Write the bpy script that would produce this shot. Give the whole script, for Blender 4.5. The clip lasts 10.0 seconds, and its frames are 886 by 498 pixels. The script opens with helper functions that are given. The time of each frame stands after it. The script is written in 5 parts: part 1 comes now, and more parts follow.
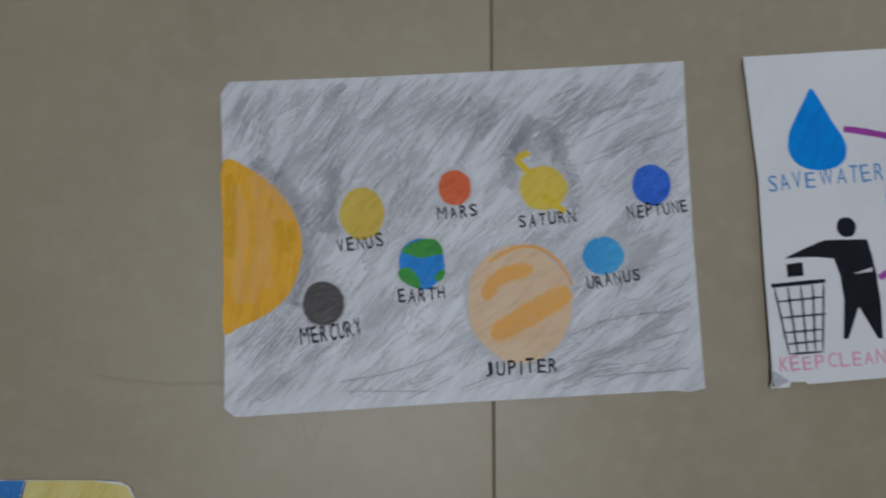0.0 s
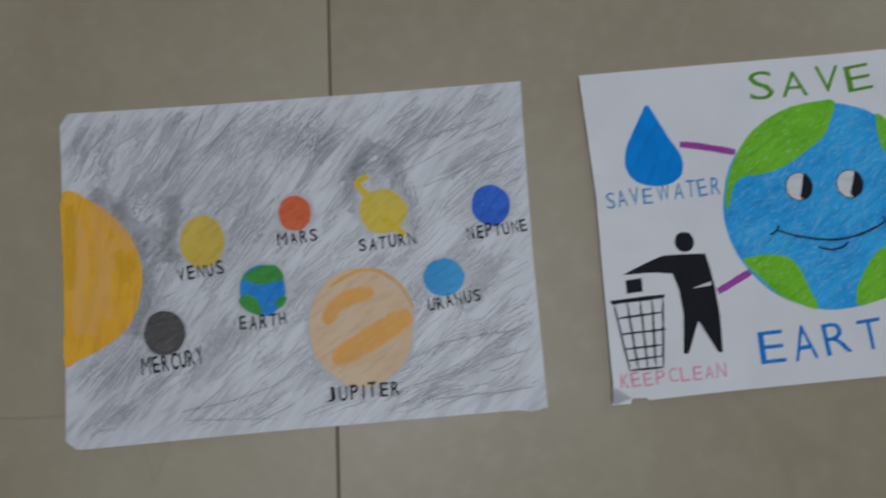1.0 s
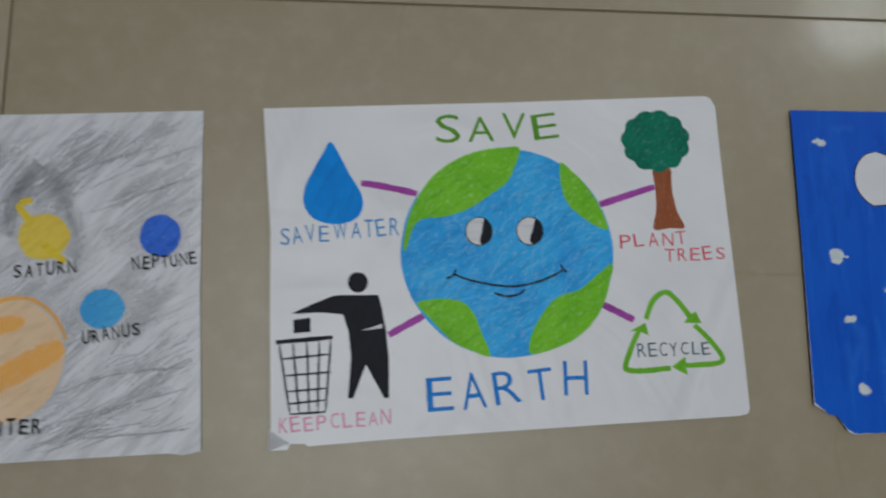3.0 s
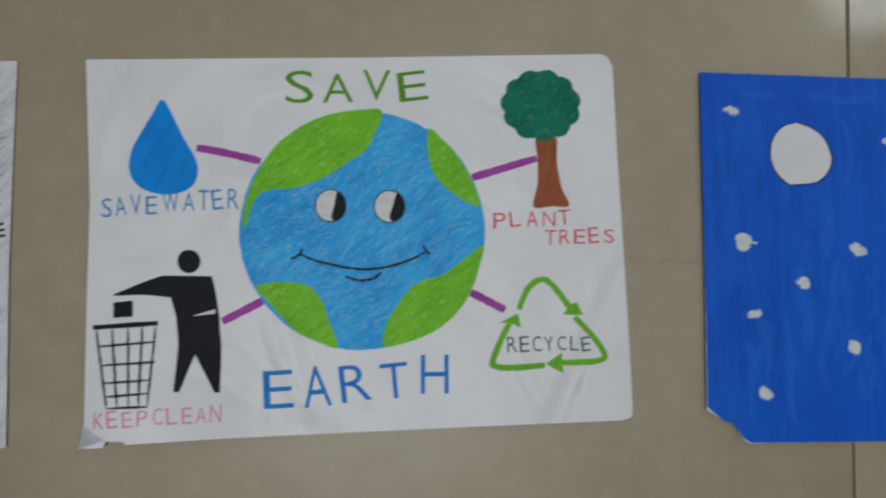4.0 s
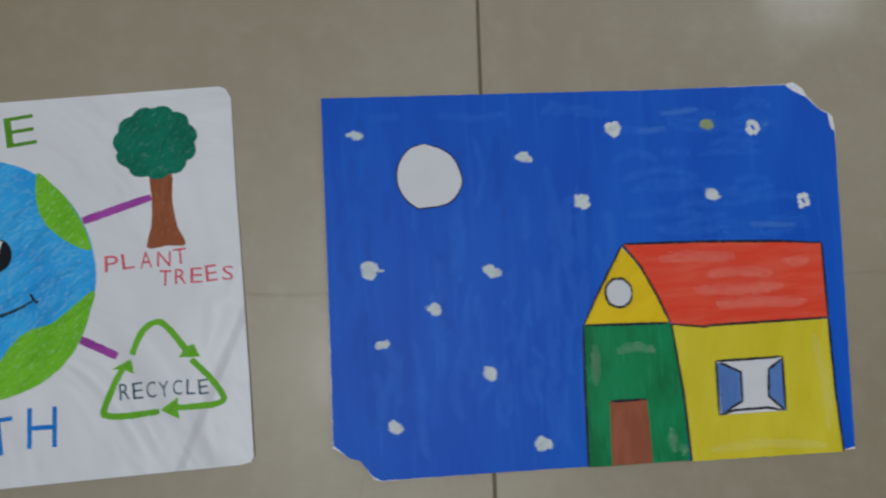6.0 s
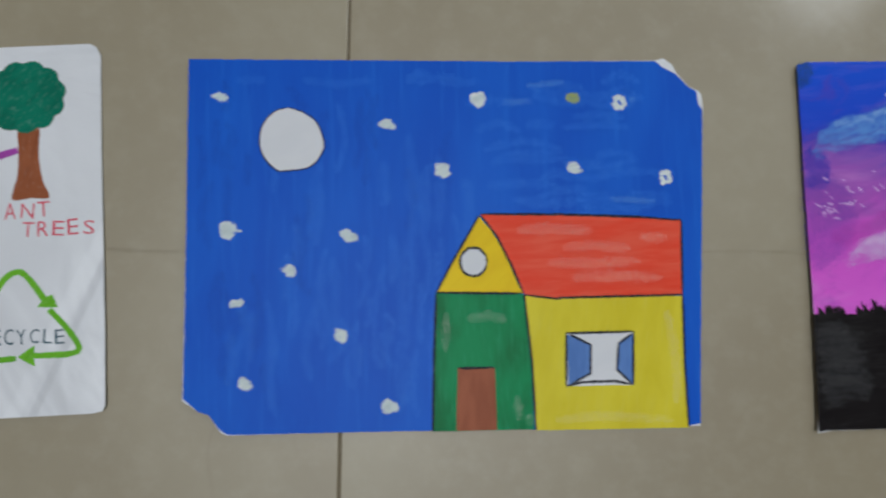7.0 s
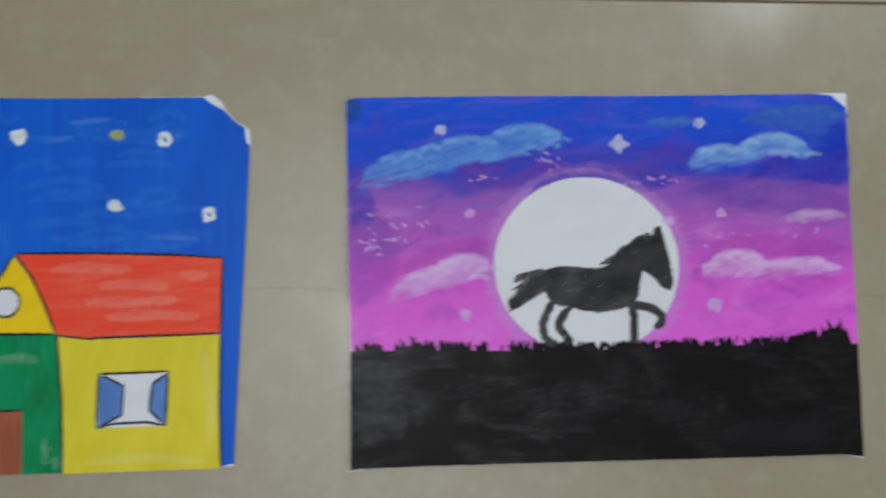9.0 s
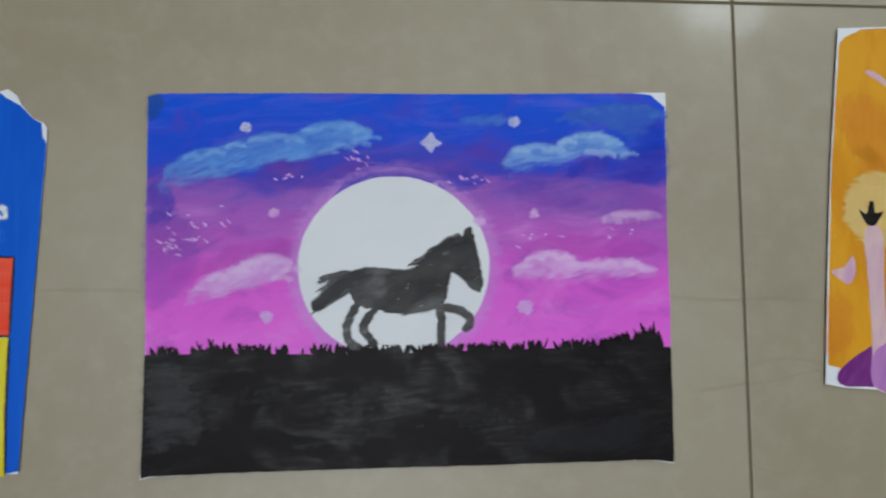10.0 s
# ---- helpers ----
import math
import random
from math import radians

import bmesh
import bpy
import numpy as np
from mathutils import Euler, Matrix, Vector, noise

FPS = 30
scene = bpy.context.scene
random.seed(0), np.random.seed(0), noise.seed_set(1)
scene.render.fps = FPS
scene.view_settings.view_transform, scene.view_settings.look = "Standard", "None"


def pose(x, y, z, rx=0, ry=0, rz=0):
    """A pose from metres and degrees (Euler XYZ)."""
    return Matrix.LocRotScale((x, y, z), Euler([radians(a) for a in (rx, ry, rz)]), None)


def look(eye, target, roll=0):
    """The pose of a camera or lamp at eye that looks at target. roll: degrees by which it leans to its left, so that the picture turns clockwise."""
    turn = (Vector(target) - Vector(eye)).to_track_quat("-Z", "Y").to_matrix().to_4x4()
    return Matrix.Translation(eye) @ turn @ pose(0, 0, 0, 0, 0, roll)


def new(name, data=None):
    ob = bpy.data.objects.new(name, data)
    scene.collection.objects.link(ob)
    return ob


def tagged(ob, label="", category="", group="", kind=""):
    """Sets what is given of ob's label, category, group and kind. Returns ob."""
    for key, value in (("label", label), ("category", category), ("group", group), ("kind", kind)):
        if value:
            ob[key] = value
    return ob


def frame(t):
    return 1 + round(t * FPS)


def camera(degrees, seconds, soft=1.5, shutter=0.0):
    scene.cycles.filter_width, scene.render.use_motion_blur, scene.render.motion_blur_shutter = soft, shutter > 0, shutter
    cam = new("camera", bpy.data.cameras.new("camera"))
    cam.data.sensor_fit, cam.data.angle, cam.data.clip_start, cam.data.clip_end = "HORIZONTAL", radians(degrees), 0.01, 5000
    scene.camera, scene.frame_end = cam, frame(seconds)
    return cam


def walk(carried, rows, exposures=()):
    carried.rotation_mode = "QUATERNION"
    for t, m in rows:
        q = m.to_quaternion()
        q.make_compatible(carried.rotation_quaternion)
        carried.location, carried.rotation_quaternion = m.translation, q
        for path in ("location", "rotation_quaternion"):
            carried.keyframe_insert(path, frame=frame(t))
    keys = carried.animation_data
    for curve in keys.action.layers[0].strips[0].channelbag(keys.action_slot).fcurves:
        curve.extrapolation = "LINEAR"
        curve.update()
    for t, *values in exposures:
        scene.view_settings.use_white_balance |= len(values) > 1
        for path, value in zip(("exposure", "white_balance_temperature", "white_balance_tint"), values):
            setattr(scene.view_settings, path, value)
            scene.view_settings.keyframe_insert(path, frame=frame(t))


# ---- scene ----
cam = camera(70.94, 10.0, soft=2.1, shutter=0.5)
PATH = [
    (0, (-0.0278, -0.2171, 0.3992), (-0.0450, -0.1303, -1.5988), -11.20),
    (0.5, (0.0236, -0.2125, 0.4007), (0.0030, -0.1445, -1.5981), -19.01),
    (1, (0.0721, -0.2083, 0.3993), (0.0667, -0.0968, -1.5975), -4.38),
    (1.5, (0.1148, -0.2023, 0.3964), (0.1431, -0.0539, -1.5979), 11.08),
    (2, (0.1614, -0.2035, 0.3949), (0.2066, -0.0151, -1.5957), 14.60),
    (2.5, (0.2069, -0.1973, 0.3962), (0.2880, 0.0113, -1.5913), 21.90),
    (2.7, (0.2270, -0.2104, 0.3982), (0.3380, 0.0381, -1.5832), 24.69),
    (4, (0.3485, -0.1972, 0.3486), (0.4357, -0.0661, -1.6452), 35.50),
    (4.5, (0.3963, -0.1886, 0.3529), (0.4748, -0.0385, -1.6399), 28.83),
    (5, (0.4601, -0.2012, 0.3506), (0.5099, -0.0359, -1.6420), 16.56),
    (5.5, (0.5391, -0.1885, 0.3466), (0.6013, 0.0153, -1.6420), 15.03),
    (5.7, (0.5477, -0.1851, 0.3448), (0.6276, 0.0126, -1.6438), 20.05),
    (6.8, (0.6360, -0.1913, 0.3525), (0.6547, -0.0430, -1.6420), 8.04),
    (7, (0.6518, -0.1984, 0.3513), (0.6781, -0.0555, -1.6435), 11.21),
    (7.5, (0.7073, -0.1978, 0.3551), (0.7436, -0.0751, -1.6408), 17.78),
    (8, (0.7860, -0.1846, 0.3585), (0.8444, -0.0510, -1.6362), 24.37),
    (8.5, (0.8380, -0.1828, 0.3582), (0.8987, -0.0389, -1.6357), 22.62),
    (9, (0.9043, -0.1780, 0.3557), (0.9709, -0.0164, -1.6366), 22.63),
    (9.5, (0.9723, -0.1788, 0.3520), (1.0512, 0.0032, -1.6381), 23.74),
    (10, (1.0084, -0.1786, 0.3512), (1.1090, -0.0052, -1.6387), 30.48),
]
walk(cam, [(t, look(eye, target, roll)) for t, eye, target, roll in PATH],
     [(0, -0.6, 6400, 9), (2, -0.57, 6500, 8), (4, -0.48, 6850, 7), (5, -0.48, 6750, 8), (5.5, -0.48, 6600, 9), (7, -0.22, 6550, 7), (8.5, -0.15, 6550, 6), (10, -0.12, 6400, 5)])

# ---------------------------------------------------------------- light
world = bpy.data.worlds.new("room_world")
scene.world = world
world.use_nodes = True
SUN = Vector((-0.056, -0.066, 1.0)).normalized()     # towards the added overhead light, a fixed stand-in for a carried torch
sky = world.node_tree.nodes.new("ShaderNodeTexSky")
sky.sky_type, sky.sun_disc = "NISHITA", False
sky.sun_elevation, sky.sun_rotation = math.asin(SUN.z), math.atan2(SUN.x, SUN.y)
world.node_tree.links.new(sky.outputs[0], world.node_tree.nodes["Background"].inputs["Color"])
world.node_tree.nodes["Background"].inputs["Strength"].default_value = 0.008
scene.view_settings.exposure = 0.0
scene.cycles.transparent_max_bounces = 24      # many thin layers of colour lie over one another

# added sun lamp: fixed in place of a torch that is carried along
torch_data = bpy.data.lights.new("torch_stand_in", "SUN")
torch_data.energy, torch_data.angle, torch_data.color = 1.75, radians(1.1), (0.91, 0.95, 1.0)
new("torch_stand_in", torch_data).matrix_basis = look(SUN * 12, (0, 0, 0))

LAMP = (2.58, 1.42, 2.62)        # ceiling lamp over the far side of the room
ADDED_WINDOW = (1.6, 2.8, 0.9, 2.1)   # x from, x to, sill, head of the added, unseen window in the north wall
ADDED_OPENING = (-2.2, 3.4, -2.2, 1.0)   # x from, x to, y from, y to of the added opening in the ceiling

lamp_data = bpy.data.lights.new("ceiling_lamp_light", "AREA")
lamp_data.shape, lamp_data.size, lamp_data.energy, lamp_data.color = "DISK", 0.5, 18, (0.84, 0.91, 1.0)
new("ceiling_lamp_light", lamp_data).location = LAMP
# added lamp out of view, so that shadows fall to the lower left
side_lamp = bpy.data.lights.new("added_side_light", "AREA")
side_lamp.shape, side_lamp.size, side_lamp.size_y, side_lamp.energy, side_lamp.color = "RECTANGLE", 1.1, 1.1, 12, (0.84, 0.92, 1.0)
new("added_side_light", side_lamp).matrix_basis = look((2.2, 2.52, 1.5), (2.2, 0.0, 1.2))

# ---------------------------------------------------------------- materials


def srgb(r, g, b, k=1.0):
    return tuple(k * (c / 255 / 12.92 if c < 11 else ((c / 255 + 0.055) / 1.055) ** 2.4) for c in (r, g, b)) + (1.0,)


class Nodes:
    """A small helper to wire node materials."""

    def __init__(self, name):
        self.mat = bpy.data.materials.new(name)
        self.mat.use_nodes = True
        self.t = self.mat.node_tree
        self.t.nodes.clear()
        self.out = self.t.nodes.new("ShaderNodeOutputMaterial")

    def n(self, kind, **kw):
        node = self.t.nodes.new(kind)
        for key, value in kw.items():
            node.inputs[key.replace("_", " ")].default_value = value
        return node

    def link(self, a, b):
        self.t.links.new(a, b)

    def coords(self, scale=(1, 1, 1), turn=0.0, shift=(0, 0, 0)):
        tc = self.n("ShaderNodeTexCoord")
        first = self.n("ShaderNodeMapping", Rotation=(0, 0, -radians(turn)))
        second = self.n("ShaderNodeMapping", Scale=scale, Location=shift)
        self.link(tc.outputs["Object"], first.inputs["Vector"])
        self.link(first.outputs["Vector"], second.inputs["Vector"])
        return second.outputs["Vector"]

    def noise(self, vector, scale, detail=3.0, rough=0.55, twist=0.0):
        node = self.n("ShaderNodeTexNoise", Scale=scale, Detail=detail, Roughness=rough, Distortion=twist)
        self.link(vector, node.inputs["Vector"])
        return node.outputs["Fac"]

    def ramp(self, fac, lo, hi, a=0.0, b=1.0):
        node = self.n("ShaderNodeMapRange")
        node.interpolation_type = "SMOOTHSTEP"
        for i, v in zip((1, 2, 3, 4), (lo, hi, a, b)):
            node.inputs[i].default_value = v
        self.link(fac, node.inputs[0])
        return node.outputs[0]

    def mix(self, fac, a, b):
        node = self.t.nodes.new("ShaderNodeMix")
        node.data_type = "RGBA"
        for socket, value in ((node.inputs[0], fac), (node.inputs[6], a), (node.inputs[7], b)):
            if isinstance(value, (tuple, float, int)):
                socket.default_value = value
            else:
                self.link(value, socket)
        return node.outputs[2]

    def times(self, a, b):
        node = self.t.nodes.new("ShaderNodeMath")
        node.operation = "MULTIPLY"
        for socket, value in zip(node.inputs, (a, b)):
            if isinstance(value, (float, int)):
                socket.default_value = value
            else:
                self.link(value, socket)
        return node.outputs[0]

    def grains(self, cover):
        """Thin colour lies as grains of pigment with bare paper between them: cover says how much is covered."""
        snap = self.n("ShaderNodeVectorMath")
        snap.operation = "FLOOR"
        far = random.uniform(50, 400)
        self.link(self.coords((9000, 9000, 0), random.uniform(0, 90), (far, far / 3, 0)), snap.inputs[0])
        grain = self.n("ShaderNodeTexWhiteNoise")
        self.link(snap.outputs[0], grain.inputs["Vector"])
        less = self.n("ShaderNodeMath")
        less.operation = "LESS_THAN"
        self.link(grain.outputs["Value"], less.inputs[0])
        self.link(cover, less.inputs[1])
        return less.outputs[0]

    def surface(self, colour, rough, bump=None, depth=0.0, alpha=None, spec=0.4, metal=0.0):
        bsdf = self.n("ShaderNodeBsdfPrincipled", Roughness=rough if isinstance(rough, float) else 0.5, Metallic=metal)
        bsdf.inputs["Specular IOR Level"].default_value = spec
        if not isinstance(rough, float):
            self.link(rough, bsdf.inputs["Roughness"])
        if isinstance(colour, tuple):
            bsdf.inputs["Base Color"].default_value = colour
        else:
            self.link(colour, bsdf.inputs["Base Color"])
        if bump is not None:
            b = self.n("ShaderNodeBump", Strength=1.0, Distance=depth)
            self.link(bump, b.inputs["Height"])
            self.link(b.outputs["Normal"], bsdf.inputs["Normal"])
        shader = bsdf.outputs[0]
        if alpha is not None:
            clear, both = self.n("ShaderNodeBsdfTransparent"), self.n("ShaderNodeMixShader")
            self.link(alpha, both.inputs[0])
            self.link(clear.outputs[0], both.inputs[1])
            self.link(shader, both.inputs[2])
            shader = both.outputs[0]
        self.link(shader, self.out.inputs[0])
        return self.mat


PAPER_WHITE = srgb(231, 232, 238)
MM = 0.001


def paper(name, colour=PAPER_WHITE, smudge=0.12, creases=()):
    """White drawing paper; creases: folds as point, point, width and height, in mm."""
    m = Nodes(name)
    big = m.ramp(m.noise(m.coords(), 14, 3), 0.35, 0.75)
    fine = m.noise(m.coords(), 900, 3)
    tone = m.mix(m.times(big, smudge), colour, srgb(190, 190, 196))
    tone = m.mix(m.times(m.ramp(fine, 0.4, 0.7), 0.06), tone, srgb(200, 200, 200))
    # slow buckling of a handled sheet under the fine tooth
    buckle = m.noise(m.coords((1, 0.6, 1), 62), 11, 3, 0.5, 1.2)
    both = m.n("ShaderNodeMath")
    both.operation = "MULTIPLY_ADD"
    m.link(buckle, both.inputs[0])
    both.inputs[1].default_value = 110.0
    height = fine
    for (ax, ay), (bx, by), wide, tall in creases:
        tc, dot = m.n("ShaderNodeTexCoord"), m.n("ShaderNodeVectorMath")
        dot.operation = "DOT_PRODUCT"
        side = Vector((by - ay, ax - bx)).normalized()
        m.link(tc.outputs["Object"], dot.inputs[0])
        dot.inputs[1].default_value = (side.x, side.y, 0)
        middle = (ax * side.x + ay * side.y) * MM
        step = m.ramp(dot.outputs["Value"], middle - wide * MM, middle + wide * MM, 0.0, tall / 0.08)
        total = m.n("ShaderNodeMath")
        m.link(step, total.inputs[0])
        m.link(height, total.inputs[1])
        height = total.outputs[0]
    m.link(height, both.inputs[2])
    return m.surface(tone, 0.5, both.outputs[0], 0.00008, None, 0.7)


def crayon(name, colour, second=None, turn=35.0, tooth=0.35, scale=260, stretch=7.0, soft=1.0, ragged=0.25, spec=0.12, patch=0.6):
    """Waxy colour rubbed on paper: streaks along one direction, paper tooth showing through, a ragged edge."""
    m = Nodes(name)
    second = second or tuple(min(1, c * 0.72) for c in colour[:3]) + (1.0,)
    streak = m.noise(m.coords((1, stretch, 1), turn), scale / stretch, 4, 0.6)
    cloud = m.noise(m.coords(), 38, 3, 0.5, 0.6)
    tone = m.mix(m.times(m.ramp(cloud, 0.35, 0.7), patch), colour, second)
    tone = m.mix(m.times(m.ramp(streak, 0.45, 0.72), 0.5), tone, tuple(0.78 * c for c in second[:3]) + (1.0,))
    grain = m.noise(m.coords((1, stretch * 0.6, 1), turn + 7, (3, 1, 0)), scale * 0.9, 4, 0.7)
    white = m.times(m.ramp(grain, 0.52, 0.7), tooth)
    tone = m.mix(white, tone, PAPER_WHITE)
    attr = m.n("ShaderNodeAttribute")
    attr.attribute_name = "soft"
    edge = m.noise(m.coords((1, 3, 1), turn), 330, 3)
    both = m.n("ShaderNodeMath")
    both.operation = "ADD"
    m.link(attr.outputs["Fac"], both.inputs[0])
    m.link(m.ramp(edge, 0.3, 0.7, -ragged, ragged), both.inputs[1])
    alpha = m.times(m.ramp(both.outputs[0], 0.1, 0.7, 0.0, 1.001), soft)
    return m.surface(tone, 0.55, grain, 0.00006, m.grains(alpha), spec)


def paint(name, colour, second, turn=0.0, stretch=5.0, scale=24.0, third=None, soft=1.0, ragged=0.15, rough=0.5, spec=0.16, gloss=0.0):
    """Poster paint laid on with a brush: broad streaks of two or three tints; gloss: thicker streaks that shine more."""
    m = Nodes(name)
    broad = m.noise(m.coords((1, stretch, 1), turn), scale, 4, 0.55, 0.3)
    brush = m.noise(m.coords((1, stretch * 5, 1), turn + 3, (1, 2, 0)), scale * 2.2, 4, 0.6)
    tone = m.mix(m.ramp(broad, 0.36, 0.68), colour, second)
    tone = m.mix(m.times(m.ramp(brush, 0.5, 0.75), 0.4), tone, third or second)
    attr = m.n("ShaderNodeAttribute")
    attr.attribute_name = "soft"
    both = m.n("ShaderNodeMath")
    both.operation = "ADD"
    m.link(attr.outputs["Fac"], both.inputs[0])
    m.link(m.ramp(m.noise(m.coords((1, 4, 1), turn), 110, 4, 0.6), 0.25, 0.75, -ragged, ragged), both.inputs[1])
    alpha = m.times(m.ramp(both.outputs[0], 0.1, 0.8, 0.0, 1.001), soft)
    made = m.surface(tone, rough, brush, 0.00005, m.grains(alpha), spec)
    if gloss:
        bsdf = next(n for n in m.t.nodes if n.type == "BSDF_PRINCIPLED")
        patch = m.ramp(m.noise(m.coords((1, 1.6, 1), turn, (4, 1, 0)), 26, 4, 0.6, 0.7), 0.46, 0.68)
        fine = m.ramp(m.noise(m.coords((1, 7, 1), turn, (2, 5, 0)), 60, 4, 0.65, 0.4), 0.35, 0.7, 0.25, 1.0)
        shine = m.n("ShaderNodeMath")
        shine.operation = "MULTIPLY_ADD"
        m.link(m.times(patch, fine), shine.inputs[0])
        shine.inputs[1].default_value, shine.inputs[2].default_value = gloss, spec
        m.link(shine.outputs[0], bsdf.inputs["Specular IOR Level"])
    return made


def tile_material():
    m = Nodes("vitrified_tile")
    info = m.n("ShaderNodeObjectInfo")
    tc = m.n("ShaderNodeTexCoord")
    spin = m.n("ShaderNodeVectorMath")
    spin.operation = "MULTIPLY_ADD"
    m.link(info.outputs["Random"], spin.inputs[0])
    spin.inputs[1].default_value = (7.3, 4.1, 2.7)
    m.link(tc.outputs["Object"], spin.inputs[2])
    v = spin.outputs[0]
    base, warm, pale = srgb(160, 149, 125), srgb(149, 136, 111), srgb(169, 159, 138)
    cloud = m.noise(v, 3.2, 4, 0.55, 0.8)
    tone = m.mix(m.ramp(cloud, 0.3, 0.7), base, warm)
    fleck = m.noise(v, 60, 4, 0.65)
    tone = m.mix(m.times(m.ramp(fleck, 0.4, 0.75), 0.35), tone, pale)
    # thin wandering veins
    warp = m.noise(v, 1.9, 3, 0.5, 0.9)
    vein = m.n("ShaderNodeMath")
    vein.operation = "PINGPONG"
    m.link(m.times(warp, 5.0), vein.inputs[0])
    vein.inputs[1].default_value = 0.5
    thin = m.ramp(vein.outputs[0], 0.0, 0.012, 1.0, 0.0)
    gate = m.ramp(m.noise(v, 7.0, 2), 0.5, 0.62)
    tone = m.mix(m.times(m.times(thin, gate), 0.12), tone, srgb(118, 98, 74))
    rough = m.ramp(m.noise(v, 18, 4), 0.3, 0.7, 0.09, 0.17)
    wave = m.noise(v, 9, 2)
    made = m.surface(tone, 0.5, wave, 0.00025, None, 0.95)
    bsdf = next(n for n in m.t.nodes if n.type == "BSDF_PRINCIPLED")
    bsdf.inputs["Coat Weight"].default_value = 0.2
    m.link(rough, bsdf.inputs["Coat Roughness"])
    return made


def plain(name, colour, rough=0.7, scale=25, depth=0.0004, metal=0.0):
    m = Nodes(name)
    n1 = m.noise(m.coords(), scale, 4)
    tone = m.mix(m.times(m.ramp(n1, 0.3, 0.75), 0.4), colour, tuple(0.85 * c for c in colour[:3]) + (1.0,))
    return m.surface(tone, rough, m.noise(m.coords(), scale * 12, 3), depth, None, 0.4, metal)


# ---------------------------------------------------------------- mesh helpers


def part(name, bm, material, parent, label=""):
    me = bpy.data.meshes.new(name)
    bm.to_mesh(me)
    bm.free()
    me.materials.append(material)
    ob = new(name, me)
    ob.parent = parent
    if label:
        tagged(ob, label)
    return ob


def box(bm, x0, y0, z0, x1, y1, z1, bevel=0.0):
    made = bmesh.ops.create_cube(bm, size=1.0, matrix=Matrix.Translation(((x0 + x1) / 2, (y0 + y1) / 2, (z0 + z1) / 2))
                                 @ Matrix.Diagonal((x1 - x0, y1 - y0, z1 - z0, 1)))
    if bevel:
        edges = list({e for v in made["verts"] for e in v.link_edges})
        bmesh.ops.bevel(bm, geom=edges, offset=bevel, segments=2, affect="EDGES", profile=0.5)
    return bm


def disc(bm, r, z0, z1, segments=32, at=(0, 0)):
    bmesh.ops.create_cone(bm, cap_ends=True, segments=segments, radius1=r, radius2=r, depth=z1 - z0,
                          matrix=Matrix.Translation((*at, (z0 + z1) / 2)))
    return bm


SHEET = 0.28        # thickness of a sheet of drawing paper, mm
LAYER = 0.025        # step between layers of colour, mm


def smooth_line(pts, closed, steps=5):
    """A rounded line through the given points."""
    pts = [Vector(p) for p in pts]
    n, out = len(pts), []
    for i in range(n if closed else n - 1):
        if closed:
            a, b, c, d = (pts[(i + k) % n] for k in (-1, 0, 1, 2))
        else:
            a, b, c, d = (pts[min(max(i + k, 0), n - 1)] for k in (-1, 0, 1, 2))
        for s in range(steps):
            t = s / steps
            out.append(0.5 * (2 * b + (c - a) * t + (2 * a - 5 * b + 4 * c - d) * t * t + (3 * b - a - 3 * c + d) * t ** 3))
    if not closed:
        out.append(pts[-1])
    return out


def area2(line):
    return sum(a.x * b.y - b.x * a.y for a, b in zip(line, line[1:] + line[:1]))


def oval(cx, cy, rx, ry, n=14, wobble=0.03, turn=0.0):
    c, s = math.cos(radians(turn)), math.sin(radians(turn))
    out = []
    for i in range(n):
        a, k = 2 * math.pi * i / n, 1 + random.uniform(-wobble, wobble)
        x, y = rx * k * math.cos(a), ry * k * math.sin(a)
        out.append((cx + c * x - s * y, cy + s * x + c * y))
    return out


def fill(bm, line, z, soft, wobble=0.12):
    """A filled patch of colour with an edge that fades over soft mm."""
    tag = bm.verts.layers.float.get("soft") or bm.verts.layers.float.new("soft")
    line = [p for i, p in enumerate(line) if (p - line[i - 1]).length > 0.05]
    if area2(line) < 0:
        line.reverse()
    n, rim, core = len(line), [], []
    mid = sum(line, Vector((0, 0))) / n
    wide = soft > 4
    for i, p in enumerate(line):
        along = (line[(i + 1) % n] - line[i - 1])
        inward = Vector((-along.y, along.x)).normalized()
        p = p + inward * random.uniform(-wobble, wobble)
        rim.append(bm.verts.new(((p.x - inward.x * soft / 2) * MM, (p.y - inward.y * soft / 2) * MM, z)))
        q = p + inward * soft / 2
        if wide:        # broad fades draw in towards the middle, so that the inner ring cannot fold
            q = p.lerp(mid, min(0.8, soft / 2 / max(1e-3, (p - mid).length)))
        v = bm.verts.new((q.x * MM, q.y * MM, z))
        v[tag] = 1.0
        core.append(v)
    bm.faces.new(core)
    for i in range(n):
        j = (i + 1) % n
        bm.faces.new((rim[i], rim[j], core[j], core[i]))
    return bm


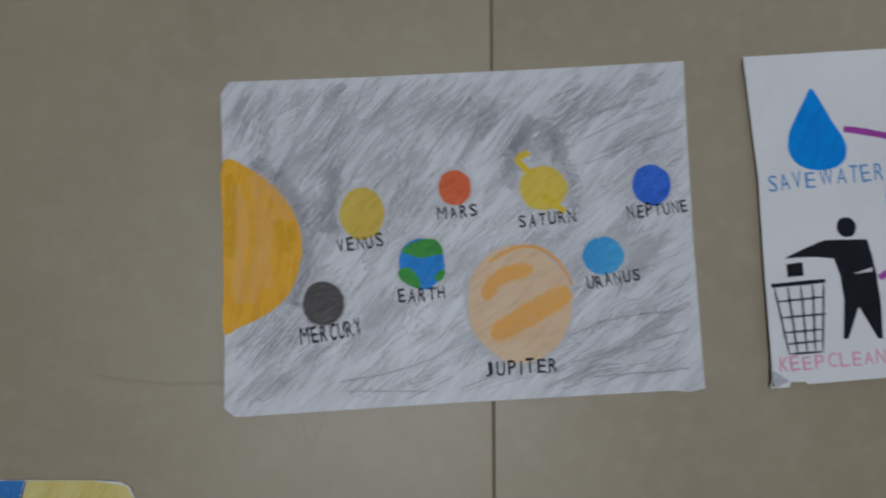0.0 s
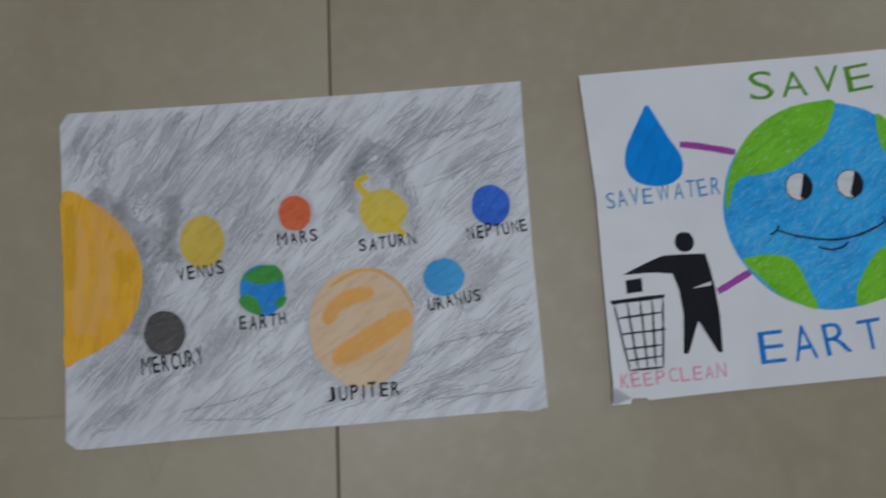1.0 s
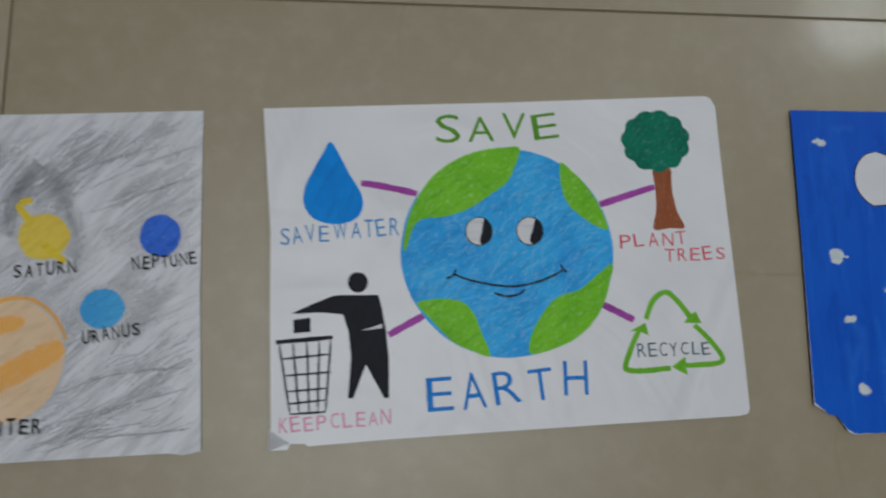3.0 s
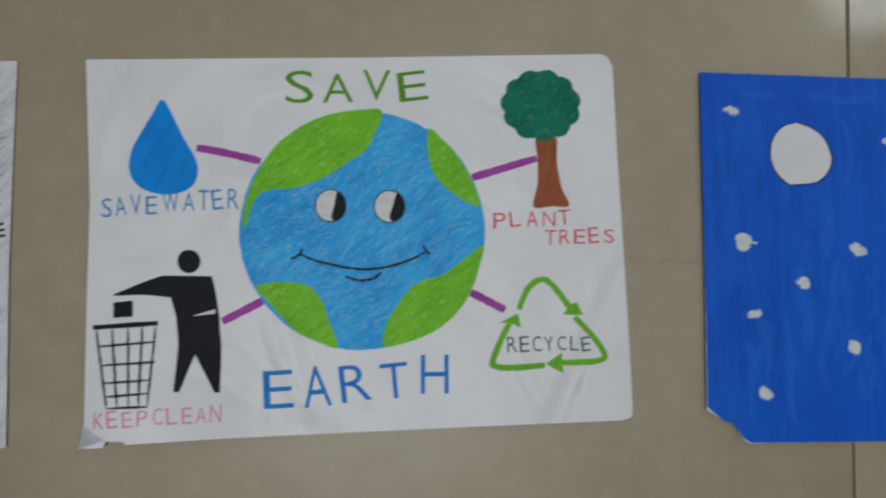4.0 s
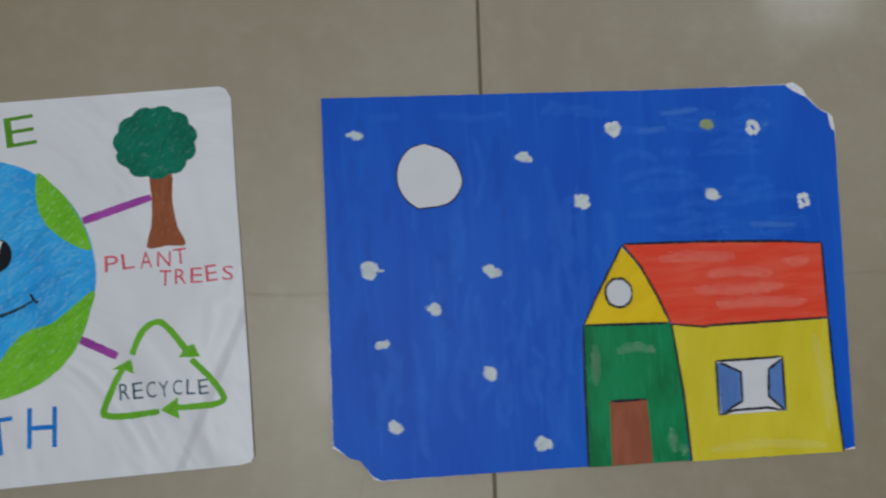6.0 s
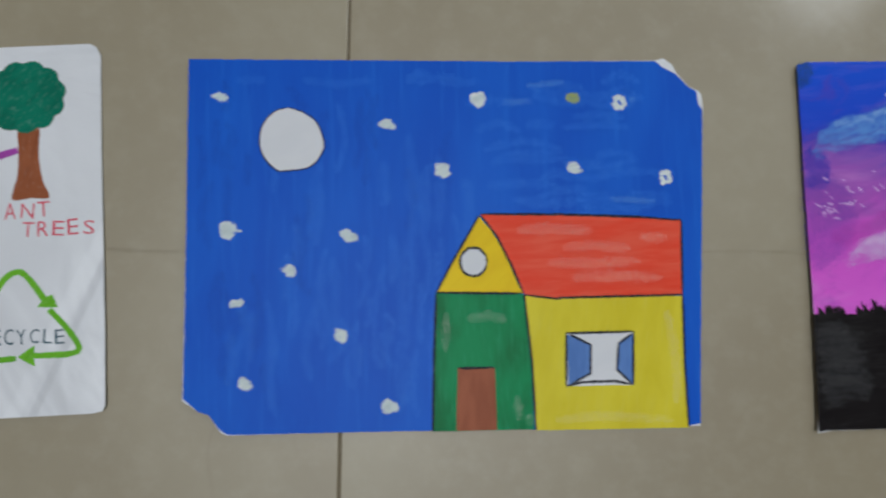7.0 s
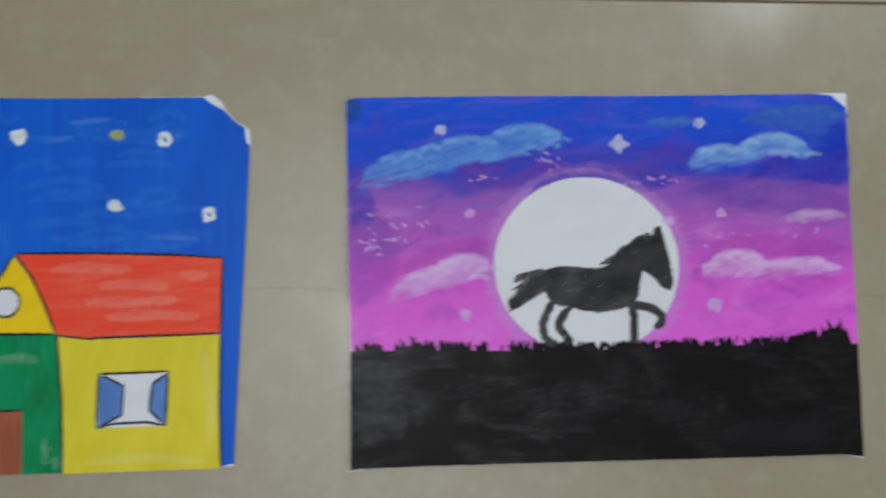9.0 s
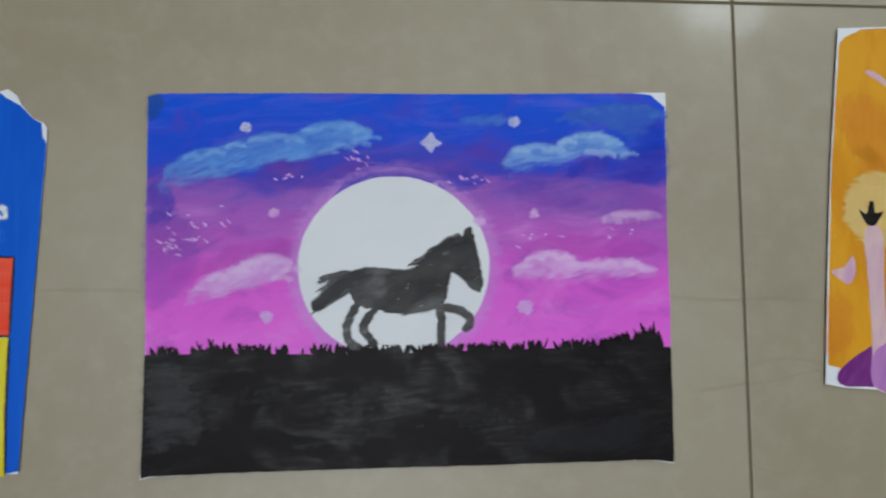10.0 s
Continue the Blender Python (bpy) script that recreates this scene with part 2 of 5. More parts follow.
def stroke(bm, line, z, width, soft=0.4, taper=0.3, wobble=0.1):
    """A drawn line of the given width with soft sides."""
    tag = bm.verts.layers.float.get("soft") or bm.verts.layers.float.new("soft")
    n, rows = len(line), []
    for i, p in enumerate(line):
        along = line[min(i + 1, n - 1)] - line[max(i - 1, 0)]
        side = Vector((-along.y, along.x)).normalized()
        end = min(i, n - 1 - i) / max(1, (n - 1) / 2)
        half = width / 2 * (1 - taper * (1 - min(1, end * 3))) * (1 + random.uniform(-wobble, wobble))
        row = []
        for k, s in ((-half - soft / 2, 0.0), (-max(half - soft / 2, 0.02), 1.0), (max(half - soft / 2, 0.02), 1.0), (half + soft / 2, 0.0)):
            q = p + side * k
            v = bm.verts.new((q.x * MM, q.y * MM, z))
            v[tag] = s if 0 < i < n - 1 else s * 0.6
            row.append(v)
        rows.append(row)
    for a, b in zip(rows, rows[1:]):
        for k in range(3):
            bm.faces.new((a[k], b[k], b[k + 1], a[k + 1]))
    return bm


def level(layer):
    return (SHEET + LAYER * layer) * MM


def shape(name, pts, material, parent, layer=1, soft=0.6, label="", steps=4, sharp=False, wobble=0.1):
    line = [Vector(p) for p in pts] if sharp else smooth_line(pts, True, steps)
    if sharp:       # short steps along straight sides, so that the edge can waver
        long = []
        for a, b in zip(line, line[1:] + line[:1]):
            k = max(1, int((b - a).length / 4))
            long += [a.lerp(b, s / k) for s in range(k)]
        line = long
    return part(name, fill(bmesh.new(), line, level(layer), soft, wobble), material, parent, label)


def mark(name, lines, width, material, parent, layer=2, soft=0.4, label="", taper=0.3, curved=True):
    first = None
    for pts in lines:
        bm = bmesh.new()
        if curved and len(pts) > 2:
            line = smooth_line(pts, False, 5)
        else:
            line = []
            for a, b in zip(pts, pts[1:]):
                a, b = Vector(a), Vector(b)
                k = max(2, int((b - a).length / 5))
                line += [a.lerp(b, s / k) for s in range(k)]
            line.append(Vector(pts[-1]))
        stroke(bm, line, level(layer), width, soft, taper)
        made = part(name, bm, material, parent, label)
        first = first or made
        layer += 0.02
    return first


GLYPHS = {}


def glyph(char, swell=0.0):
    """Outline of a capital letter of the built-in font, as points and faces in a unit box."""
    key = (char, swell)
    if key not in GLYPHS:
        data = bpy.data.curves.new("letter", "FONT")
        data.body, data.resolution_u, data.offset = char, 3, swell
        ob = new("letter", data)
        me = ob.evaluated_get(bpy.context.evaluated_depsgraph_get()).to_mesh()
        xs, ys = [v.co.x for v in me.vertices], [v.co.y for v in me.vertices]
        x0, x1, y0, y1 = min(xs), max(xs), min(ys), max(ys)
        GLYPHS[key] = ([((x - x0) / (x1 - x0), (y - y0) / (y1 - y0)) for x, y in zip(xs, ys)],
                        [tuple(p.vertices) for p in me.polygons])
        bpy.data.objects.remove(ob)
        bpy.data.curves.remove(data)
    return GLYPHS[key]


def word(text, ends, height, material, parent, layer=3, label="", fat=0.74, lean=0.0, swell=0.0, gap=0.12):
    """Hand-lettered capitals along a line from ends[0] to ends[1]; every letter sits a little differently."""
    bm = bmesh.new()
    tag = bm.verts.layers.float.new("soft")
    a, b = Vector(ends[0]), Vector(ends[1])
    along = b - a
    share = [{" ": gap, "I": 0.55, "W": 1.4, "M": 1.4}.get(c, 1.0) for c in text]
    ux, unit = along.normalized(), along.length / sum(share)
    uy = Vector((-ux.y, ux.x))
    for i, char in enumerate(text):
        cell, start = unit * share[i], unit * sum(share[:i])
        if char == " ":
            continue
        pts, faces = glyph(char, min(swell, 0.0) if char in "MWN" else swell)
        wide = cell * (fat if char != "I" else 0.3) * random.uniform(0.93, 1.07)
        tall = height * random.uniform(0.92, 1.08)
        turn, off = radians(random.uniform(-5, 5)), random.uniform(-0.05, 0.05) * height
        verts = []
        for x, y in pts:
            px, py = (x - 0.5) * wide + lean * y * tall, y * tall
            px, py = px * math.cos(turn) - py * math.sin(turn), px * math.sin(turn) + py * math.cos(turn)
            q = a + ux * (start + cell * 0.5 + px) + uy * (py + off)
            v = bm.verts.new((q.x * MM, q.y * MM, level(layer)))
            v[tag] = 1.0
            verts.append(v)
        for f in faces:
            try:
                bm.faces.new([verts[k] for k in f])
            except ValueError:
                pass
    return part("word", bm, material, parent, label)


def sheet_of_paper(outline, material, parent, label="", trim=1.0):
    """The sheet itself: the outline with a real thickness."""
    line = [Vector(p) * trim for p in outline]
    if area2(line) < 0:
        line.reverse()
    bm = bmesh.new()
    top = [bm.verts.new((p.x * MM, p.y * MM, SHEET * MM)) for p in line]
    low = [bm.verts.new((p.x * MM, p.y * MM, 0)) for p in line]
    bm.faces.new(top)
    bm.faces.new(low[::-1])
    for i in range(len(line)):
        j = (i + 1) % len(line)
        bm.faces.new((low[i], low[j], top[j], top[i]))
    return part("sheet", bm, material, parent, label)


def drawing(name, x, y, turn, lift, tilt_x, tilt_y, label):
    """An empty at the middle of a sheet, which carries the sheet and what is drawn on it."""
    ob = new(name)
    ob.empty_display_size = 0.05
    ob.matrix_basis = pose(x, y, lift, tilt_x, tilt_y, turn)
    return tagged(ob, label, "drawing", "drawings laid out on the floor")


# ---------------------------------------------------------------- room
ROOM = (-2.4, 3.6, -2.4, 2.4)
X0, X1, Y0, Y1 = ROOM
HIGH = 2.7
wall_paint = plain("wall_paint", srgb(226, 226, 222), 0.8)
ceiling_paint = plain("ceiling_paint", srgb(236, 236, 232), 0.85)
grout = plain("grout", srgb(122, 110, 90), 0.85, 120)

floor = part("floor", box(bmesh.new(), X0, Y0, -0.08, X1, Y1, -0.0012), grout, None)
tagged(floor, "dark recessed grout bed under glossy beige tiles", "floor", kind="structure")
wx0, wx1, wz0, wz1 = ADDED_WINDOW
bm = bmesh.new()
for b in ((X0 - 0.15, Y1, -0.08, wx0, Y1 + 0.15, HIGH), (wx1, Y1, -0.08, X1 + 0.15, Y1 + 0.15, HIGH), (wx0, Y1, -0.08, wx1, Y1 + 0.15, wz0), (wx0, Y1, wz1, wx1, Y1 + 0.15, HIGH)):
    box(bm, *b)
tagged(part("wall_north", bm, wall_paint, None), "plain off-white painted room wall with an added window opening", "wall", kind="structure")
# unseen window, added to frame the side lamp
window = tagged(new("added_window"), "added unseen white framed window for light from the side", "window", kind="structure")
frame_white = plain("window_frame_white", srgb(232, 232, 230), 0.45)
for b in ((wx0, Y1 + 0.04, wz0, wx0 + 0.05, Y1 + 0.09, wz1), (wx1 - 0.05, Y1 + 0.04, wz0, wx1, Y1 + 0.09, wz1), (wx0 + 0.05, Y1 + 0.04, wz0, wx1 - 0.05, Y1 + 0.09, wz0 + 0.05),
          (wx0 + 0.05, Y1 + 0.04, wz1 - 0.05, wx1 - 0.05, Y1 + 0.09, wz1), ((wx0 + wx1) / 2 - 0.02, Y1 + 0.045, wz0 + 0.05, (wx0 + wx1) / 2 + 0.02, Y1 + 0.085, wz1 - 0.05)):
    part("window_frame", box(bmesh.new(), *b, 0.004), frame_white, window)
part("window_sill", box(bmesh.new(), wx0 - 0.03, Y1 - 0.06, wz0 - 0.03, wx1 + 0.03, Y1 - 0.002, wz0, 0.004), frame_white, window)
for name, b in (("wall_south", (X0 - 0.15, Y0 - 0.15, -0.08, X1 + 0.15, Y0, HIGH)),
                ("wall_east", (X1, Y0, -0.08, X1 + 0.15, Y1, HIGH)), ("wall_west", (X0 - 0.15, Y0, -0.08, X0, Y1, HIGH))):
    tagged(part(name, box(bmesh.new(), *b), wall_paint, None), "plain off-white painted room wall", "wall", kind="structure")
# unseen skylight, added so that the torch's stand-in reaches the floor
sx0, sx1, sy0, sy1 = ADDED_OPENING
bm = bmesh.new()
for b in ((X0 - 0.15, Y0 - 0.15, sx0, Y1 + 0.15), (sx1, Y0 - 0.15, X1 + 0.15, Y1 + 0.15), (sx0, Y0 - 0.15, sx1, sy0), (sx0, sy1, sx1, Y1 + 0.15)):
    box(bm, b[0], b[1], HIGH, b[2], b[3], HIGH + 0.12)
tagged(part("ceiling", bm, ceiling_paint, None), "plain white painted ceiling with an added opening for overhead light", "ceiling", kind="structure")
skylight = tagged(new("added_skylight"), "added white framed skylight standing in for a carried torch's light", "skylight", kind="structure")
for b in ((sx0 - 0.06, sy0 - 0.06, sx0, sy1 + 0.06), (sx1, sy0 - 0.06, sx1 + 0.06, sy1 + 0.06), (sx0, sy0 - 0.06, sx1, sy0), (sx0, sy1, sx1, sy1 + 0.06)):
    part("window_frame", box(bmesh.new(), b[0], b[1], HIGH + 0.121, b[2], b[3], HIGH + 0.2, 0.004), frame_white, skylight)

# ceiling lamp, seen in the floor's shine
white_metal = plain("white_metal", srgb(230, 230, 228), 0.4)
lamp = tagged(new("ceiling_lamp"), "round white ceiling lamp, switched on", "lamp")
lamp.location = (LAMP[0], LAMP[1], HIGH)
part("base_plate", disc(bmesh.new(), 0.2, -0.03, -0.001, 48), white_metal, lamp)
rim = bmesh.new()
bmesh.ops.create_cone(rim, cap_ends=False, segments=48, radius1=0.235, radius2=0.22, depth=0.05, matrix=Matrix.Translation((0, 0, -0.055)))
bmesh.ops.solidify(rim, geom=rim.faces[:], thickness=0.004)
part("rim", rim, white_metal, lamp)
# ---------------------------------------------------------------- colours
white_paper = paper("white_paper")
creased_paper = paper("creased_white_paper", smudge=0.16, creases=(((147, -11), (101, -100), 5, 1.6), ((150, -22), (112, -100), 3, -1.3), ((-148, 40), (-124, 106), 6, 1.0)))


def pencilled():
    """White paper rubbed over with the side of a pencil: slanting hatch at several widths."""
    m = Nodes("pencilled_paper")
    tone = srgb(219, 221, 229)
    for turn, stretch, scale, lo, hi, strength, shade in ((52, 7, 16, 0.4, 0.72, 0.6, srgb(172, 174, 182)), (34, 9, 34, 0.45, 0.75, 0.35, srgb(146, 148, 156)),
                                                          (46, 12, 60, 0.5, 0.72, 0.3, srgb(140, 142, 150)), (28, 14, 95, 0.52, 0.75, 0.35, srgb(226, 228, 233))):
        n1 = m.noise(m.coords((1, stretch, 1), turn, (scale * 0.1, 0, 0)), scale, 4, 0.6, 0.25)
        tone = m.mix(m.times(m.ramp(n1, lo, hi), strength), tone, shade)
    grain = m.noise(m.coords(), 800, 3)
    tone = m.mix(m.times(m.ramp(grain, 0.45, 0.7), 0.15), tone, srgb(226, 228, 233))
    return m.surface(tone, 0.5, grain, 0.00008, None, 0.75)


grey_paper = pencilled()
pencil = crayon("pencil_shading", srgb(112, 114, 122), srgb(90, 92, 100), 40, 0.2, 260, 6, 0.34, 0.5)
pencil_dark = crayon("dark_pencil", srgb(78, 79, 86), srgb(60, 62, 70), 60, 0.2, 260, 5, 0.34, 0.5)
eraser = crayon("pale_streak", srgb(222, 224, 230), srgb(206, 208, 216), 40, 0.1, 260, 6, 0.38, 0.5)
ink = crayon("black_crayon", srgb(30, 30, 36), srgb(22, 22, 28), 20, 0.08, 500, 3, 1.0, 0.15)
marker_black = crayon("black_marker", srgb(28, 31, 40), srgb(22, 24, 33), 70, 0.0, 300, 4, 1.0, 0.1)
outline_black = crayon("black_outline", srgb(30, 32, 44), srgb(26, 28, 38), 0, 0.15, 500, 3, 0.95, 0.3)

# ---------------------------------------------------------------- drawing of the planets
d1 = drawing("planet_drawing", -0.0209, -0.1904, 2.83, 0.0015, -0.2, 0.2, "pencil-shaded drawing sheet with crayoned planets, lying on the tiles")
sheet_of_paper([(-149.8, 98.7), (-144.5, 106.4), (-54.7, 105.1), (55.7, 104.6), (150.7, 105.1), (149.8, 57.3), (149.2, -12.4), (150.3, -105.1), (140.0, -107.0), (131.1, -105.5), (37.1, -106.3), (-20.7, -106.7), (-89.4, -107.9), (-143.7, -108.9), (-148.0, -108.5), (-154.1, -103.0), (-150.8, -15.2), (-150.1, 58.0)], grey_paper, d1, "white paper rubbed over with grey pencil")
orange = crayon("sun_orange", srgb(246, 186, 58), srgb(240, 172, 46), 80, 0.12, 200, 6)
peach = crayon("sun_peach", srgb(240, 190, 120), srgb(238, 176, 96), 84, 0.1, 120, 7, 0.55, 0.3)
gold = crayon("sun_gold", srgb(222, 168, 20), srgb(226, 178, 40), 84, 0.1, 120, 7, 0.6, 0.3)

# rubbed pencil: bunches of slanting strokes, steep at the sun's end, flatter towards the far end and the lower edge
DARK_SPOTS = ((52, 66, 30), (-35, 12, 34), (-84, 26, 24), (110, 78, 46), (-10, 98, 60), (-105, -75, 30), (60, -96, 46), (128, -60, 30), (-125, 88, 34))


def hatch(bm, x, y, count, layer, dark):
    lean = radians(60 - 26 * (x + 150) / 300 - max(0, -y - 40) * 0.42 + random.gauss(0, 5))
    ux, uy = math.cos(lean), math.sin(lean)
    reach = random.uniform(14, 44)
    gap = random.uniform(1.0, 2.4)
    bow = random.uniform(-2.5, 2.5)
    for k in range(count):
        off, slip = (k - count / 2) * gap * random.uniform(0.8, 1.2), random.gauss(0, 4)
        long = reach * random.uniform(0.6, 1.15)
        pts = [(x + ux * (slip + e * long / 2) - uy * (off + c), y + uy * (slip + e * long / 2) + ux * (off + c)) for e, c in ((-1, 0), (0, bow), (1, 0))]
        if all(-148 < p[0] < 147 and abs(p[1]) < 103 for p in pts):
            stroke(bm, smooth_line(pts, False, 4), level(layer + 0.03 * (k % 12)), random.choice((0.25, 0.35, 0.45, 0.6) if dark else (0.25, 0.35, 0.5, 0.8)), 0.6, 0.6)


bm, bm_dark = bmesh.new(), bmesh.new()
for i in range(210):
    hatch(bm, random.uniform(-146, 144), random.uniform(-102, 102), random.randint(5, 12), 1 + 0.008 * i, False)
for i in range(44):
    sx, sy, wide = DARK_SPOTS[i % len(DARK_SPOTS)]
    hatch(bm_dark, random.gauss(sx, wide / 2), random.gauss(sy, wide / 3), random.randint(4, 9), 2.4 + 0.008 * i, True)
tagged(part("pencil_shading", bm, pencil, d1, "slanting grey pencil strokes"), kind="stuff")
tagged(part("dark_shading", bm_dark, pencil_dark, d1, "bunches of darker pencil strokes"), kind="stuff")
bm = bmesh.new()
for i in range(90):
    x, y = random.uniform(-138, 136), random.uniform(-94, 94)
    lean = radians(60 - 26 * (x + 150) / 300 - max(0, -y - 40) * 0.42 + random.gauss(0, 6))
    long = random.uniform(16, 60)
    dx, dy = math.cos(lean) * long / 2, math.sin(lean) * long / 2
    if abs(x) + abs(dx) < 143 and abs(y) + abs(dy) < 98:
        stroke(bm, smooth_line([(x - dx, y - dy), (x, y), (x + dx, y + dy)], False, 4), level(2 + 0.006 * i), random.uniform(0.8, 3.0), 1.2, 0.6)
tagged(part("rubbed_streak", bm, eraser, d1, "paler streaks in the pencil shading"), kind="stuff")
mark("pencil_smudge", [[(-132.0, 54.6), (-114.7, 40.2), (-103.2, 22.6), (-99.0, 5.8), (-100.1, -19.6), (-107.9, -40.7)], [(-81.1, 48.2), (-80.1, 33.4), (-82.9, 15.4), (-84.5, 4.5)], [(52.8, 71.4), (62.8, 59.5), (68.6, 42.4), (72.5, 25.5), (72.5, 12.7)], [(52.8, 71.4), (42.8, 61.2), (36.6, 45.2), (36.1, 26.9)]], 9.0, pencil_dark, d1, 3, 8.5, "darker pencil smudge")
mark("pencil_line", [[(-66.8, 91.3), (-79.7, 66.6), (-86.0, 56.0)], [(-54.8, 103.3), (-67.9, 76.6), (-84.1, 57.7)], [(-33.0, 99.5), (-57.3, 72.0)], [(14.3, 93.4), (-2.3, 70.8), (-22.6, 46.7)], [(70.7, 66.2), (101.0, 76.4), (123.5, 81.8)], [(80.8, 56.0), (111.4, 69.9), (145.6, 81.7)], [(83.1, 41.1), (117.1, 52.8), (147.4, 63.1)], [(61.3, 83.7), (84.1, 92.8)], [(11.7, -65.6), (3.3, -79.3)], [(62.1, -70.0), (95.8, -58.5), (139.6, -55.1)], [(68.0, -85.0), (112.4, -74.4), (142.0, -68.0)], [(74.3, -94.5), (121.5, -93.2), (143.3, -91.5)], [(-80.8, -90.0), (-47.9, -85.7), (-18.3, -77.4)], [(-77.7, -95.6), (-20.0, -98.8)], [(16.9, 80.2), (11.0, 54.8)], [(-126.7, -24.6), (-139.7, -52.4)], [(-104.7, -69.9), (-81.4, -50.3)]], 0.8, pencil_dark, d1, 3.2, 0.8, "dark pencil line")

sun = shape("sun", [(-150.0, 54.3), (-132.4, 48.3), (-115.2, 32.9), (-104.1, 15.4), (-101.0, -1.3), (-104.1, -19.3), (-112.2, -34.9), (-127.6, -46.2), (-142.6, -52.2), (-152.9, -54.9), (-151.7, -22.4), (-151.0, 14.0)], orange, d1, 4, 1.0, "orange crayoned half sun")
mark("sun_streak", [[(-142.2, 38.9), (-138.6, 12.9), (-142.0, -8.7), (-142.2, -37.7)], [(-129.4, 39.6), (-125.9, 11.8), (-130.6, -17.0), (-135.0, -38.3)], [(-117.8, 22.1), (-125.4, -6.5), (-123.4, -28.5)], [(-132.6, 45.4), (-115.5, 29.2), (-107.5, 13.9)]], 7.5, peach, sun, 4.6, 5)
mark("sun_patch", [[(-116.6, 14.7), (-113.0, 3.4), (-111.5, -5.9)], [(-109.4, 12.2), (-108.9, -0.6)], [(-145.4, 46.5), (-146.5, 20.9), (-147.4, -8.2)]], 7.0, gold, sun, 5, 4)

planets = (
    ("venus_disc", (-61.6, 16.4), 14.3, 16.7, srgb(224, 196, 92), srgb(216, 184, 78)),
    ("mars_disc", (-1.3, 30.2), 10.4, 11.3, srgb(232, 116, 74), srgb(222, 98, 58)),
    ("saturn_disc", (55.5, 27.0), 15.4, 14.0, srgb(232, 206, 84), srgb(226, 196, 90)),
    ("neptune_disc", (124.8, 25.6), 12.3, 13.2, srgb(58, 114, 226), srgb(44, 98, 210)),
    ("uranus_disc", (91.2, -18.2), 13.0, 12.0, srgb(78, 174, 234), srgb(54, 152, 222)),
    ("mercury_disc", (-88.6, -39.9), 13.0, 14.0, srgb(98, 95, 95), srgb(72, 70, 71)),
    ("earth_disc", (-24.9, -17.5), 14.8, 16.4, srgb(42, 144, 230), srgb(36, 128, 214)),
    ("jupiter_disc", (35.9, -46.1), 33.0, 37.0, srgb(234, 206, 176), srgb(232, 196, 158)),
)
disc_of = {}
halo = crayon("rubbed_halo", srgb(206, 206, 212), srgb(198, 199, 206), 30, 0.2, 300, 4, 0.8, 0.5)
for pname, (px, py), rx, ry, c1, c2 in planets:
    tone = crayon(pname + "_crayon", c1, c2, random.uniform(20, 70), 0.1, 240, 5)
    shape("pale_halo", oval(px, py, rx + 2.2, ry + 2.2), halo, d1, 3.6, 3.0)
    disc_of[pname] = shape(pname, oval(px, py, rx, ry, 14, 0.025), tone, d1, 4, 1.0)
land = crayon("land_green", srgb(70, 160, 74), srgb(56, 142, 62), 30, 0.1, 240, 5)
for pts in ([(-37.4, -8.7), (-30.4, -3.9), (-22.2, -2.0), (-15.0, -3.0), (-10.6, -11.1), (-18.4, -13.0), (-25.7, -13.8), (-31.8, -11.8)], [(-40.2, -22.0), (-34.6, -19.5), (-29.1, -23.3), (-26.0, -30.5), (-27.7, -33.2), (-34.4, -30.5), (-39.1, -26.4)], [(-10.1, -22.4), (-14.9, -23.5), (-17.0, -27.6), (-13.6, -29.4), (-11.1, -26.7)]):
    shape("continent", pts, land, disc_of["earth_disc"], 5, 0.7)
band = crayon("jupiter_band", srgb(246, 176, 82), srgb(242, 186, 108), 40, 0.2, 160, 6, 0.9, 0.2)
mark("cloud_band", [[(14.4, -42.4), (20.1, -32.0), (31.5, -26.4), (46.2, -24.4)]], 8.5, band, disc_of["jupiter_disc"], 5, 5.0, taper=0.6)
mark("cloud_band", [[(17.1, -66.1), (32.3, -58.4), (47.5, -50.7), (60.8, -43.9), (69.2, -39.9)]], 13.0, band, disc_of["jupiter_disc"], 5, 6.0, taper=0.6)
mark("cloud_band", [[(17.5, -19.0), (34.6, -10.7), (49.2, -10.9), (62.9, -21.2), (70.9, -36.4)]], 2.0, band, disc_of["jupiter_disc"], 5.2, 1.5)
yellow_wax = crayon("saturn_ring_crayon", srgb(232, 204, 64), srgb(224, 194, 70), 30, 0.1)
mark("ring_end", [[(39.0, 47.9), (42.2, 42.9), (47.9, 36.1)], [(40.5, 47.8), (45.8, 49.9), (47.3, 50.9)], [(54.1, 23.4), (61.9, 16.5), (68.6, 10.8)]], 4.2, yellow_wax, disc_of["saturn_disc"], 5, 1.4)
mark("dark_rim", [[(-100.6, -35.9), (-97.2, -29.0), (-87.6, -26.5), (-79.2, -30.9), (-75.6, -40.6), (-80.7, -50.3), (-89.7, -53.9), (-98.8, -49.5), (-101.1, -41.3)]], 1.6, pencil_dark, disc_of["mercury_disc"], 5, 1.2)
for text, ends, high in (("VENUS", [(-78.9, -8.4), (-47.6, -5.3)], 8.6), ("MARS", [(-14.7, 10.1), (13.2, 11.3)], 7.6), ("SATURN", [(37.9, 1.8), (76.1, 4.3)], 8.2),
                         ("NEPTUNE", [(108.2, 4.0), (147.9, 7.5)], 8.4), ("URANUS", [(79.4, -39.7), (114.7, -34.8)], 8.2), ("EARTH", [(-41.5, -42.2), (-9.8, -40.6)], 8.4),
                         ("MERCURY", [(-105.1, -65.5), (-63.4, -61.2)], 10.4), ("JUPITER", [(11.0, -91.5), (58.8, -89.9)], 9.4)):
    word(text, ends, high, ink, d1, 6, "black crayon capitals", swell=0.016)

